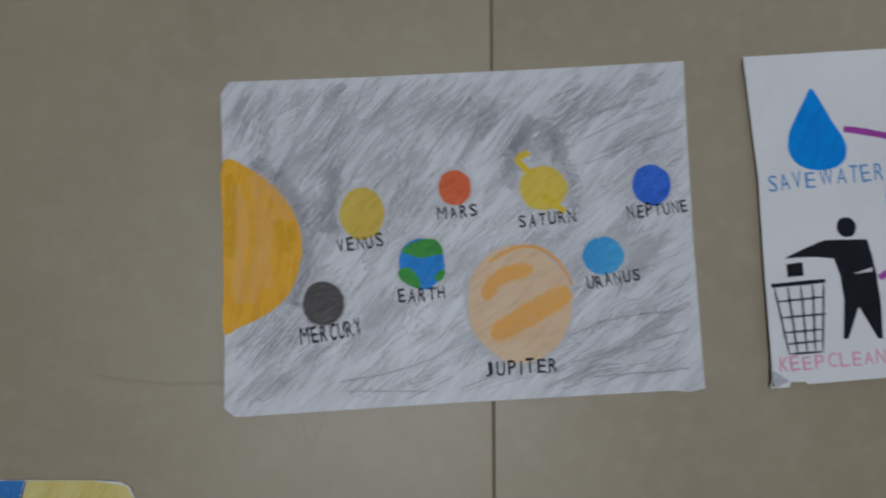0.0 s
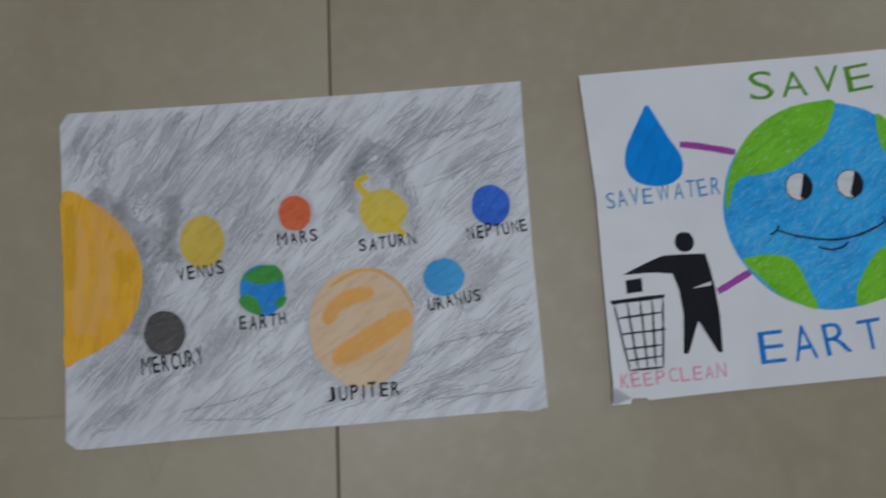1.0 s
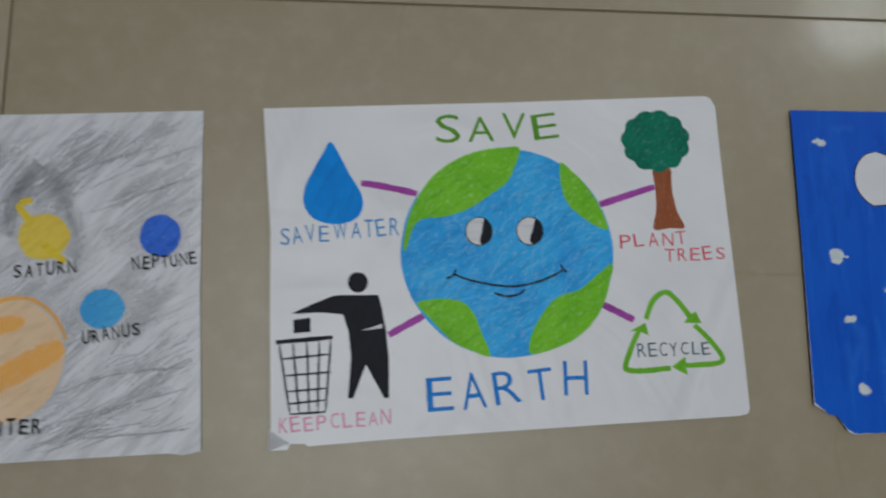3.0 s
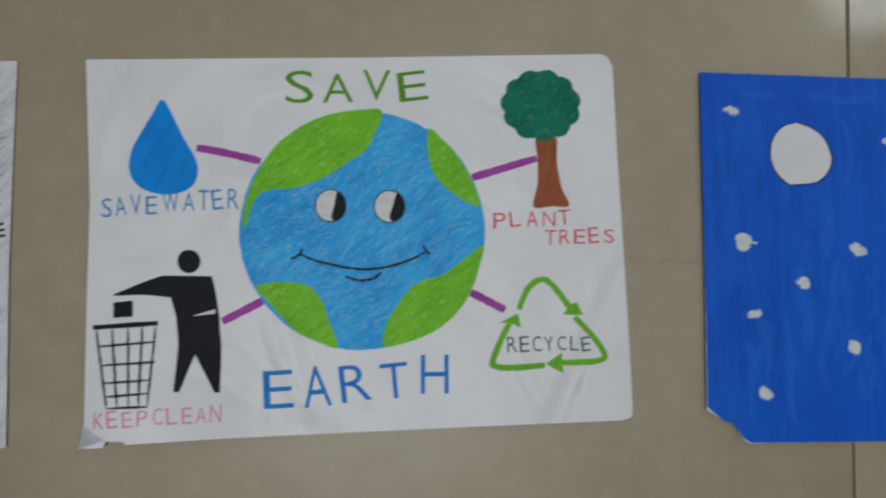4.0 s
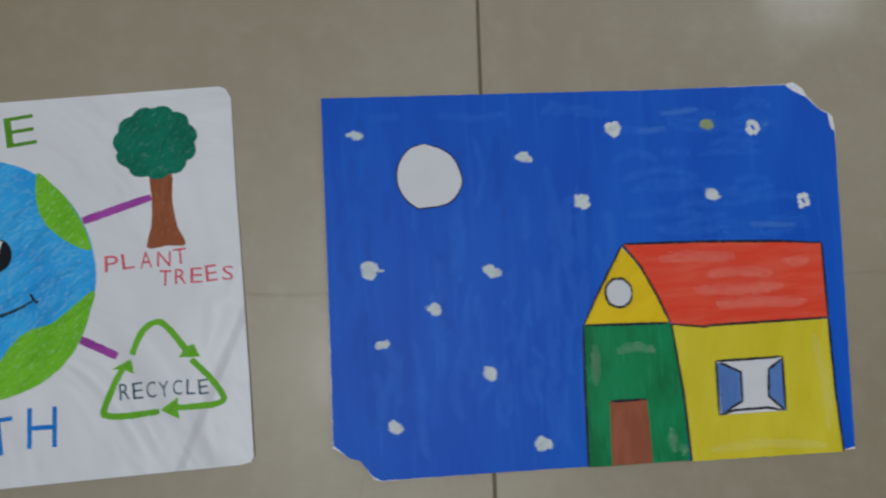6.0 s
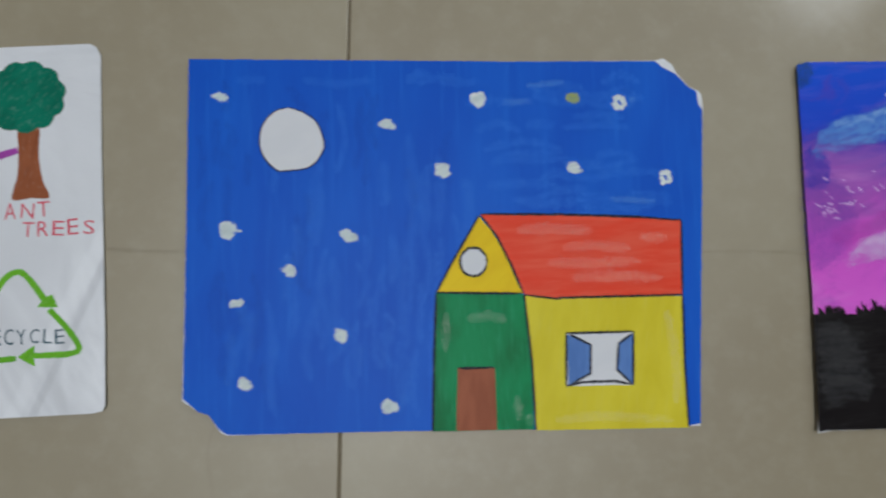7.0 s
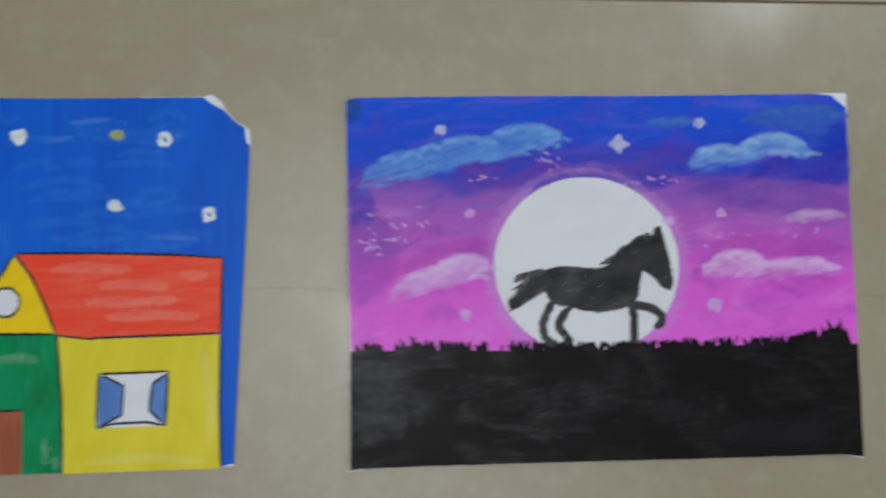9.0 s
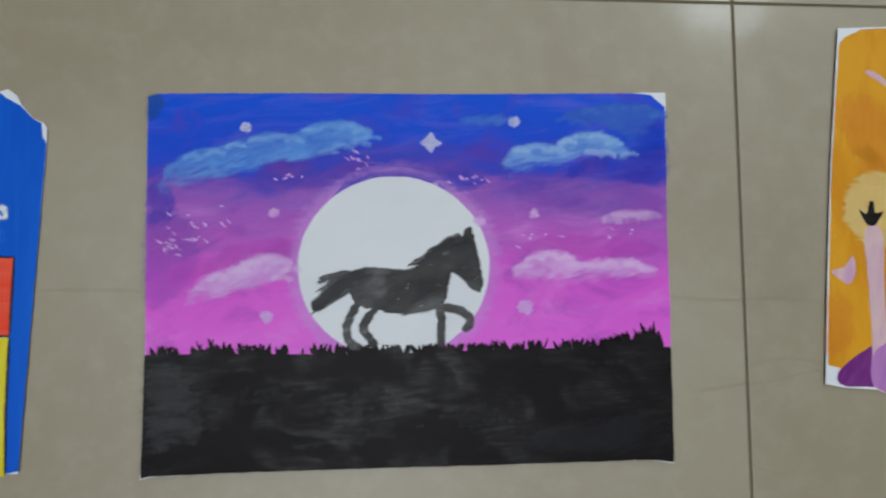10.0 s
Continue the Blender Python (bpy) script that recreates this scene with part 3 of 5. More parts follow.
# ---------------------------------------------------------------- drawing of the globe
d2 = drawing("save_earth_drawing", 0.3166, -0.1716, 3.84, 0.0022, -0.5, 0.35, "white drawing sheet with crayoned globe and slogans, one torn corner")
sheet_of_paper([(-147.7, 105.8), (-73.7, 105.2), (6.2, 104.4), (71.3, 104.4), (142.6, 104.3), (146.2, 102.5), (148.9, 97.0), (148.7, 47.2), (149.2, -11.9), (149.5, -63.3), (149.2, -101.0), (147.4, -103.7), (142.2, -104.7), (63.1, -104.3), (-5.2, -104.2), (-75.3, -104.2), (-126.3, -105.0), (-127.5, -103.4), (-136.5, -102.9), (-138.2, -106.1), (-149.5, -106.0), (-147.8, -93.9), (-146.6, -23.9), (-145.2, 26.1)], creased_paper, d2)
drop_blue = crayon("drop_blue", srgb(0, 146, 240), srgb(0, 126, 222), 60, 0.0, 200, 5, ragged=0.1)
shape("water_drop", [(-106.2, 82.2), (-100.6, 72.6), (-94.4, 59.4), (-88.8, 49.5), (-87.3, 41.4), (-89.8, 34.1), (-96.6, 29.9), (-105.3, 29.0), (-114.6, 31.2), (-121.3, 36.3), (-124.4, 44.4), (-122.3, 55.6), (-117.1, 65.0), (-111.5, 74.6)], drop_blue, d2, 1, 0.6)
purple = crayon("purple_marker", srgb(176, 78, 178), srgb(146, 54, 150), 10, 0.05, 240, 6, ragged=0.1)
for pts in ([(-87.9, 54.6), (-77.2, 52.6), (-64.8, 49.5), (-52.9, 46.2)], [(64.7, 33.9), (78.4, 37.6), (89.9, 40.8), (102.1, 44.0)], [(-74.9, -41.6), (-64.1, -36.5), (-51.7, -30.5)], [(59.7, -29.7), (69.0, -34.9), (80.2, -41.2)]):
    mark("arm", [pts], 4.2, purple, d2, 1, 0.6, taper=0.1)
sea = crayon("sea_blue", srgb(56, 180, 248), srgb(30, 152, 234), 35, 0.28, 200, 7, patch=0.7)
meadow = crayon("meadow_green", srgb(126, 204, 48), srgb(100, 182, 30), 35, 0.26, 260, 6)
globe = shape("globe", oval(*(2.8, 6.6), 67.8, 66.6, 28, 0.004), sea, d2, 2, 0.8, "blue crayoned globe with green land and a plain smile")
for pts in ([(15.1, 73.2), (5.4, 74.2), (-10.6, 72.7), (-26.6, 67.4), (-42.6, 56.8), (-53.9, 41.7), (-60.3, 27.5), (-63.2, 13.2), (-61.7, 10.0), (-57.9, 21.9), (-50.9, 29.7), (-36.8, 30.4), (-24.1, 33.8), (-14.5, 38.2), (-4.9, 44.4), (4.9, 50.9), (11.5, 62.1)],
            [(41.2, 62.4), (48.4, 56.5), (56.8, 46.6), (64.0, 33.9), (68.6, 19.1), (64.7, 18.2), (53.7, 25.2), (44.4, 34.7), (40.3, 47.3)],
            [(-56.2, -23.4), (-46.9, -21.3), (-36.0, -21.8), (-26.8, -24.8), (-20.7, -32.9), (-17.8, -42.5), (-12.8, -58.0), (-22.7, -55.0), (-34.9, -48.5), (-44.1, -38.7), (-51.7, -29.9)],
            [(69.6, -5.2), (66.6, -16.3), (62.9, -27.3), (56.2, -38.1), (46.3, -47.5), (33.5, -54.4), (13.3, -58.7), (12.9, -49.6), (18.2, -39.5), (26.4, -28.8), (34.5, -23.2), (47.3, -19.9), (60.4, -10.3)]):
    shape("land", pts, meadow, globe, 3, 0.8)
light_sea = crayon("light_sea_stroke", srgb(138, 206, 246), srgb(110, 192, 242), 35, 0.2, 260, 5, 0.34, 0.6)
dark_sea = crayon("dark_sea_stroke", srgb(20, 104, 182), srgb(26, 112, 190), 35, 0.1, 260, 5, 0.18, 0.6)
gx, gy = (2.8, 6.6)
for tone, count, z in ((dark_sea, 130, 2.3), (light_sea, 330, 2.6)):
    bm = bmesh.new()
    for i in range(count):
        a, r = random.uniform(0, 2 * math.pi), 62 * math.sqrt(random.random())
        x, y = gx + r * math.cos(a), gy + r * math.sin(a)
        lean, long = radians(38 + 30 * math.sin(x / 17 + y / 23) + random.gauss(0, 14)), random.uniform(4, 13)
        dx, dy = math.cos(lean) * long / 2, math.sin(lean) * long / 2
        if math.hypot(x - gx, y - gy) + long / 2 < 66:
            stroke(bm, smooth_line([(x - dx, y - dy), (x - dy * 0.3, y + dx * 0.3), (x + dx, y + dy)], False, 3), level(z + 0.004 * (i % 80)), random.uniform(0.4, 1.0), 0.8, 0.6)
    tagged(part("crayon_stroke", bm, tone, globe, "short slanting crayon strokes"), kind="stuff")
chalk = crayon("eye_white", srgb(226, 226, 230), srgb(214, 214, 220), 0, 0.1)
for cx, pts in (((-14.9, 20.2), [(-10.9, 28.1), (-7.2, 24.4), (-6.4, 18.9), (-8.4, 14.1), (-12.9, 11.8), (-14.7, 14.1), (-13.0, 20.1)]), ((17.7, 18.9), [(22.1, 26.4), (25.8, 22.4), (26.2, 16.9), (23.9, 12.5), (19.4, 10.4), (17.5, 13.1), (19.6, 18.8)])):
    eye = shape("eye", oval(*cx, 8.3, 8.8, 14, 0.01), chalk, globe, 4, 0.5, "white eye spot")
    shape("pupil", pts, marker_black, eye, 5, 0.6)
    mark("eye_ring", [oval(*cx, 8.5, 9.0, 16, 0.01) + [(cx[0] + 8.5, cx[1])]], 0.6, outline_black, eye, 5.5, 0.5)
mark("smile", [[(-32.7, -6.2), (-21.8, -10.8), (-6.2, -14.7), (6.3, -15.9), (19.0, -14.2), (31.8, -10.0), (38.2, -6.4)], [(-7.9, -19.3), (-0.1, -21.9), (7.8, -21.0), (11.9, -18.0)], [(-37.4, -8.8), (-32.7, -6.5), (-31.0, -3.1)], [(35.8, -3.5), (37.6, -7.1), (39.7, -8.7)]], 1.3, outline_black, globe, 4, 0.6)
letter_green = crayon("letter_green", srgb(98, 160, 46), srgb(80, 142, 32), 20, 0.12, 400, 4, ragged=0.4)
letter_blue = crayon("letter_blue", srgb(4, 132, 222), srgb(0, 114, 206), 20, 0.12, 400, 4, ragged=0.4)
pale_blue = crayon("letter_pale_blue", srgb(70, 148, 212), srgb(52, 128, 198), 20, 0.15, 400, 4, ragged=0.5)
letter_red = crayon("letter_red", srgb(226, 92, 112), srgb(216, 78, 98), 20, 0.15, 400, 4, ragged=0.5)
letter_pink = crayon("letter_pink", srgb(234, 152, 186), srgb(226, 136, 174), 20, 0.4, 400, 4, ragged=0.5)
letter_teal = crayon("letter_teal", srgb(56, 92, 106), srgb(44, 78, 94), 20, 0.15, 400, 4, ragged=0.4)
word("SAVE", [(-41.7, 78.4), (44.3, 79.5)], 17.5, letter_green, d2, 3, "green crayon capitals", swell=-0.004)
word("EARTH", [(-55.8, -90.5), (50.0, -85.7)], 20.5, letter_blue, d2, 3, "blue crayon capitals", swell=-0.004)
word("SAVE WATER", [(-140.3, 17.7), (-64.4, 20.3)], 10.5, pale_blue, d2, 3, "pale blue crayon capitals", swell=-0.004)
word("PLANT", [(74.5, 4.9), (121.1, 5.5)], 8.8, letter_red, d2, 3, "red crayon capitals", swell=-0.004)
word("TREES", [(103.1, -5.4), (145.3, -5.6)], 8.4, letter_red, d2, 3, "red crayon capitals", swell=-0.004)
word("KEEP CLEAN", [(-144.2, -96.2), (-75.3, -94.9)], 8.6, letter_pink, d2, 3, "pink crayon capitals", swell=-0.004)
word("RECYCLE", [(79.9, -64.8), (128.4, -65.4)], 8.4, letter_teal, d2, 3, "dark teal crayon capitals", swell=-0.004)
leaf_green = crayon("crown_green", srgb(10, 122, 98), srgb(4, 100, 80), 40, 0.08, 260, 4)
bark = crayon("trunk_brown", srgb(160, 92, 60), srgb(140, 76, 46), 80, 0.08, 260, 4)
tree = shape("tree_trunk", [(102.1, 56.2), (107.9, 55.7), (113.9, 55.8), (113.5, 41.9), (115.4, 27.0), (119.4, 16.4), (110.0, 16.4), (98.9, 16.2), (101.8, 29.2), (102.4, 42.3)], bark, d2, 2, 0.6)
cx, cy = (105.9, 74.8)
crown = []
for i in range(66):
    a = 2 * math.pi * i / 66
    k = 0.95 + 0.09 * abs(math.sin(5.5 * a + 0.6))
    crown.append((cx + 22.4 * k * math.cos(a), cy + 20.3 * k * math.sin(a)))
shape("tree_crown", crown, leaf_green, tree, 3, 0.8)
arrow_green = crayon("arrow_green", srgb(116, 190, 48), srgb(96, 170, 34), 50, 0.1, 260, 5)
for pts, head in (([(87.9, -41.2), (93.2, -30.3), (99.2, -25.5), (104.7, -25.7), (111.4, -33.4), (118.0, -43.3)], [(112.7, -45.0), (123.7, -45.5), (120.8, -38.3), (116.2, -40.0)]),
                  ([(119.1, -46.5), (128.8, -57.5), (135.0, -67.3), (132.9, -71.0), (121.6, -71.7), (107.6, -71.3)], [(101.8, -71.9), (111.1, -65.8), (110.8, -71.4), (111.4, -77.4)]),
                  ([(101.1, -72.5), (83.3, -73.2), (73.5, -72.0), (72.1, -69.1), (77.7, -56.5), (83.2, -47.3)], [(76.8, -48.0), (87.2, -43.4), (88.7, -51.4), (83.4, -48.6)])):
    arrow = mark("arrow", [pts], 3.3, arrow_green, d2, 2, 0.6, taper=0.05)
    shape("arrow_head", head, arrow_green, arrow, 2.6, 0.5, sharp=True)
shape("figure_sign_body", [(-133.6, -25.4), (-120.6, -20.1), (-106.9, -15.5), (-80.2, -16.7), (-78.1, -27.1), (-76.4, -39.6), (-75.6, -56.7), (-76.4, -79.6), (-79.4, -79.5), (-89.6, -58.7), (-98.2, -78.5), (-101.2, -78.3), (-98.4, -54.0), (-99.3, -38.5), (-102.3, -27.5), (-116.0, -25.6)], marker_black, d2, 1, 0.5, "plain black pictogram shape", sharp=True)
shape("figure_sign_head", oval(*(-92.5, -8.3), 6.2, 6.4), marker_black, d2, 1, 0.5)
shape("figure_sign_gap", [(-91.0, -38.0), (-78.5, -34.6), (-78.8, -37.3)], chalk, d2, 2, 0.3, sharp=True)
shape("litter_block", [(-132.7, -29.2), (-122.4, -28.4), (-122.4, -37.1), (-132.6, -37.5)], marker_black, d2, 1, 0.5, sharp=True)
mark("bin_rim", [[(-143.5, -42.2), (-109.0, -41.2)]], 2.6, marker_black, d2, 1, 0.5, taper=0.0)
mark("bin_hoop", [[(-140.4, -52.5), (-110.5, -51.2)], [(-139.1, -62.6), (-110.5, -62.0)], [(-137.8, -72.1), (-114.1, -71.5)], [(-137.5, -79.4), (-114.7, -78.5)], [(-136.9, -85.5), (-114.7, -85.5)]], 1.2, marker_black, d2, 1.4, 0.5)
bin_grey = crayon("thin_black_wash", srgb(84, 86, 94), srgb(66, 68, 76), 80, 0.3, 300, 5)
mark("bin_rod", [[(-141.6, -43.2), (-136.3, -84.9)], [(-133.2, -43.0), (-130.9, -85.2)], [(-124.8, -42.5), (-124.9, -85.5)], [(-117.2, -42.3), (-119.8, -85.2)], [(-110.2, -42.0), (-115.0, -85.1)]], 1.3, bin_grey, d2, 1, 0.8)
# the torn corner, bent up into a small flap
bm = bmesh.new()
a, b, c = (Vector(p) for p in [(-148.4, -93.9), (-137.1, -102.6), (-148.9, -105.5)])
rows = []
for i in range(7):
    t = i / 6
    p, q = a.lerp(c, t), b.lerp(c, t * 0.9)
    up = SHEET + 0.2 + 4.5 * t * t
    rows.append([bm.verts.new((p.x * MM, p.y * MM, up * MM)), bm.verts.new((q.x * MM, q.y * MM, (up * 0.8) * MM))])
for r, s in zip(rows, rows[1:]):
    bm.faces.new((r[0], r[1], s[1], s[0]))
bmesh.ops.solidify(bm, geom=bm.faces[:], thickness=0.0003)
part("torn_corner", bm, white_paper, d2, "lifted torn paper corner")

# ---------------------------------------------------------------- painting of the house at night
d3 = drawing("night_house_painting", 0.6579, -0.1689, 1.25, 0.0016, -0.15, 0.25, "blue painted night sheet with moon, stars and house, peeled corners")
sheet_of_paper([(-145.8, 105.9), (-60.6, 105.1), (37.2, 104.2), (122.8, 104.7), (127.4, 106.0), (132.6, 102.3), (135.3, 96.9), (141.9, 89.1), (147.1, 86.8), (149.3, 84.1), (149.6, 76.7), (146.3, 7.7), (143.2, -56.0), (141.1, -104.3), (96.2, -105.0), (2.5, -105.2), (-59.4, -105.4), (-121.0, -106.5), (-124.7, -105.0), (-131.7, -94.9), (-138.2, -92.7), (-146.1, -87.7), (-145.9, -22.1), (-146.0, 41.7)], white_paper, d3, trim=0.9965)
night = paint("night_blue", srgb(6, 86, 204), srgb(14, 98, 214), 88, 3.2, 7, srgb(34, 116, 224), ragged=0.1)
shape("night_sky", [(-146.1, 105.6), (-60.6, 104.8), (37.2, 103.9), (122.1, 104.0), (126.6, 100.3), (134.3, 96.2), (141.3, 88.5), (145.8, 86.1), (146.7, 78.1), (148.9, 75.1), (146.0, 7.7), (142.9, -56.0), (140.9, -102.5), (135.5, -103.7), (96.2, -104.7), (2.6, -104.9), (-59.4, -105.1), (-120.4, -105.9), (-124.8, -103.2), (-131.1, -94.9), (-136.7, -93.3), (-145.2, -85.9), (-145.3, -22.1), (-145.7, 41.7)], night, d3, 1, 0.5, sharp=True)
pale_night = paint("pale_night_wash", srgb(58, 134, 232), srgb(40, 118, 226), 88, 6, 26, srgb(92, 150, 226), soft=0.2, ragged=0.25)
dark_night = paint("dark_night_wash", srgb(2, 62, 170), srgb(4, 70, 182), 88, 6, 26, soft=0.2, ragged=0.25)


def brushed(name, tone, spots, upright, layer, label):
    """Broad soft brush strokes gathered round a few spots: middle, spread and count."""
    bm = bmesh.new()
    for cx, cy, wide, tall, count in spots:
        for k in range(count):
            x, y, long, sway = random.gauss(cx, wide / 2), random.gauss(cy, tall / 2), random.uniform(14, 46), random.gauss(0, 2)
            pts = [(x - sway, y - long / 2), (x + sway, y), (x - sway, y + long / 2)] if upright else [(x - long / 2, y - sway), (x, y + sway), (x + long / 2, y - sway)]
            if all(-141 < p[0] < 132 and -100 < p[1] < 100 for p in pts):
                stroke(bm, smooth_line(pts, False, 4), level(layer + 0.01 * k), random.uniform(2.4, 5.6), 4.2, 0.8)
    tagged(part(name, bm, tone, d3, label), kind="stuff")


brushed("pale_brushwork", pale_night, ((-32, -48, 34, 60, 26), (-68, -4, 30, 50, 16), (-8, 6, 26, 40, 12), (-100, -60, 40, 50, 8), (-20, -88, 60, 18, 10)), True, 1.4, "paler upright brush strokes")
brushed("pale_cross_brushwork", pale_night, ((78, 40, 70, 30, 22), (62, 80, 80, 16, 14), (100, 22, 50, 8, 8), (-60, 92, 100, 10, 8)), False, 1.55, "paler level brush strokes")
brushed("dark_brushwork", dark_night, ((-110, 40, 60, 80, 16), (-30, 60, 60, 40, 8), (-120, -40, 30, 60, 10)), True, 1.3, "darker upright brush strokes")
moon_white = paint("moon_white", srgb(228, 228, 233), srgb(222, 223, 229), 20, 2, 14, ragged=0.1)
moon = shape("moon", [(-88.5, 76.9), (-78.2, 72.5), (-73.3, 68.2), (-70.0, 61.0), (-69.0, 53.8), (-73.1, 46.3), (-79.5, 42.1), (-90.6, 40.8), (-95.4, 41.5), (-101.9, 48.0), (-104.9, 56.2), (-103.8, 66.0), (-97.5, 74.3)], moon_white, d3, 2, 0.4, "unpainted white moon")
mark("moon_outline", [[(-88.5, 77.2), (-78.2, 73.2), (-73.0, 68.6), (-69.7, 61.0), (-68.7, 53.8), (-72.8, 45.9), (-79.5, 41.7), (-90.6, 40.5), (-95.7, 41.2), (-102.2, 47.7), (-105.2, 56.2), (-104.1, 66.0), (-97.5, 74.6), (-88.5, 77.2)]], 0.7, outline_black, moon, 2.6, 0.6)
star_white = crayon("star_white", srgb(228, 234, 234), srgb(192, 210, 216), 30, 0.1, 300, 3, ragged=0.5)
star_green = crayon("star_yellow_green", srgb(160, 172, 110), srgb(132, 152, 120), 30, 0.1, 300, 3, ragged=0.6)
for (sx, sy), rx, ry, turn in (((-128.2, 83.6), 5.2, 2.6, -12), ((-33.0, 67.4), 5.4, 3.6, -20), ((-1.5, 40.4), 5.4, 5.0, -30), ((-122.7, 6.9), 5.6, 5.0, -20),
                               ((-54.3, 3.2), 6.6, 3.8, -25), ((-87.7, -15.9), 5.2, 3.4, -25), ((-116.9, -34.0), 4.4, 2.7, 10), ((-58.8, -52.3), 4.8, 4.2, -35),
                               ((-111.7, -78.0), 5.2, 3.6, -25), ((-31.9, -91.7), 5.4, 4.4, -15), ((19.3, 81.2), 5.4, 6.0, 20), ((73.7, 41.3), 5.6, 3.4, -20)):
    shape("star", oval(sx, sy, rx * 0.82, ry * 0.82, 9, 0.22, turn), star_white, d3, 2, 1.5, steps=3)
mark("star_tail", [[(-121.8, 7.8), (-117.7, 6.8), (-114.5, 6.8)]], 1.2, star_white, d3, 2.2, 0.8)
shape("star", oval(*(73.8, 82.3), 3.7, 3.1, 9, 0.12), star_green, d3, 2, 1.6)
for c, rx, ry in (((100.8, 79.6), 3.2, 3.6), ((126.1, 35.8), 2.6, 3.6)):
    ring_star = shape("star", oval(*c, rx + 0.9, ry + 0.9, 9, 0.12), star_white, d3, 2, 1.4)
    mark("blue_fleck", [[(c[0] - 0.8, c[1] + 1.2), (c[0] + 0.2, c[1] - 0.4), (c[0] + 1.0, c[1] - 1.6)]], 1.3, night, ring_star, 2.5, 1.0)
mark("brush_streak", [[(46.8, 89.7), (69.7, 91.4)], [(33.6, 79.8), (49.9, 80.7)], [(106.1, 80.9), (110.1, 81.5)], [(93.9, 23.6), (119.7, 21.8)]], 2.6, crayon("pale_blue_streak", srgb(80, 140, 224), srgb(70, 128, 216), 0, 0.1, soft=0.5, ragged=0.5), d3, 2, 2.0, "pale brush streaks")
roof_red = paint("roof_red", srgb(240, 70, 44), srgb(242, 92, 68), 2, 6, 26, srgb(242, 116, 94))
gable_yellow = paint("gable_yellow", srgb(244, 208, 24), srgb(236, 196, 18), 40, 3, 26)
wall_green = paint("wall_green", srgb(4, 142, 86), srgb(0, 112, 62), 90, 2, 22, srgb(50, 164, 116))
wall_yellow = paint("wall_yellow", srgb(228, 212, 56), srgb(218, 200, 40), 80, 2.5, 22, srgb(222, 210, 92))
door_brown = paint("door_brown", srgb(166, 94, 66), srgb(150, 82, 56), 90, 4, 30)
shutter_blue = paint("shutter_blue", srgb(98, 138, 204), srgb(82, 122, 190), 90, 3, 30)
house = shape("house_wall", [(43.8, -30.6), (61.9, -32.3), (133.1, -31.9), (132.9, -68.4), (134.2, -104.9), (49.3, -105.4), (47.5, -67.6)], wall_yellow, d3, 2, 0.6, "yellow painted house wall", sharp=True)
shape("end_wall", [(-5.6, -28.9), (43.2, -29.9), (44.9, -42.5), (46.9, -67.6), (48.0, -104.8), (-8.3, -105.4), (-7.1, -67.0)], wall_green, house, 2.4, 0.6, "green painted end wall", sharp=True)
shape("gable", [(19.0, 14.0), (26.0, 5.3), (32.2, -4.4), (42.9, -29.6), (-5.3, -28.6), (3.4, -12.2), (11.5, 2.1)], gable_yellow, house, 2.8, 0.5, "yellow painted gable", sharp=True)
shape("roof", [(19.7, 15.0), (67.8, 14.3), (109.7, 12.8), (133.8, 11.0), (133.7, -8.3), (133.4, -31.3), (66.7, -32.3), (61.9, -32.6), (43.8, -30.2), (36.8, -14.0), (29.1, 2.0)], roof_red, house, 3, 0.5, "red painted roof", sharp=True)
shape("door", [(6.0, -70.9), (26.7, -71.1), (27.4, -104.9), (5.0, -105.2)], door_brown, house, 3, 0.6, "brown painted door", sharp=True)
shape("round_window", oval(*(15.5, -11.9), 7.4, 8.0, 14, 0.02), moon_white, house, 3.4, 0.4, "white round window")
shape("window", [(67.5, -52.2), (104.9, -51.9), (103.9, -81.1), (66.7, -81.4)], moon_white, house, 3, 0.4, "white painted window", sharp=True)
for pts in ([(67.4, -52.8), (80.6, -58.8), (80.1, -74.4), (67.7, -81.1)], [(104.9, -52.5), (96.4, -58.1), (95.0, -72.7), (103.6, -80.8)]):
    shape("shutter", pts, shutter_blue, house, 3.4, 0.4, "blue painted shutter", sharp=True)
# paler brush streaks, and glints on the house drawn as pale colour
glint = crayon("pale_glint", srgb(240, 236, 230), srgb(224, 220, 214), 0, 0.1, 200, 6, 0.09, 0.2)
mark("paint_glint", [[(66, -4), (84, -3), (104, -5)], [(58, -12), (82, -13), (110, -12)], [(70, -21), (96, -20), (122, -22)], [(40, 6), (60, 7), (84, 5)], [(110, 2), (126, 1)]], 5.0, glint, house, 3.6, 4.0, "pale streaks and glints painted on the roof", taper=0.8)
mark("paint_glint", [[(46, -96), (45.4, -103)], [(39, -86), (40, -100)], [(0, -40), (-1, -62)], [(12, -44), (24, -42), (34, -45)], [(60, -100), (90, -98), (126, -101)], [(124, -40), (128, -66), (128, -92)]], 4.0, glint, house, 3.6, 3.6, "pale streaks and glints painted on the walls", taper=0.8)
ow = oval(*(15.5, -11.9), 7.6, 8.2, 16, 0.02)
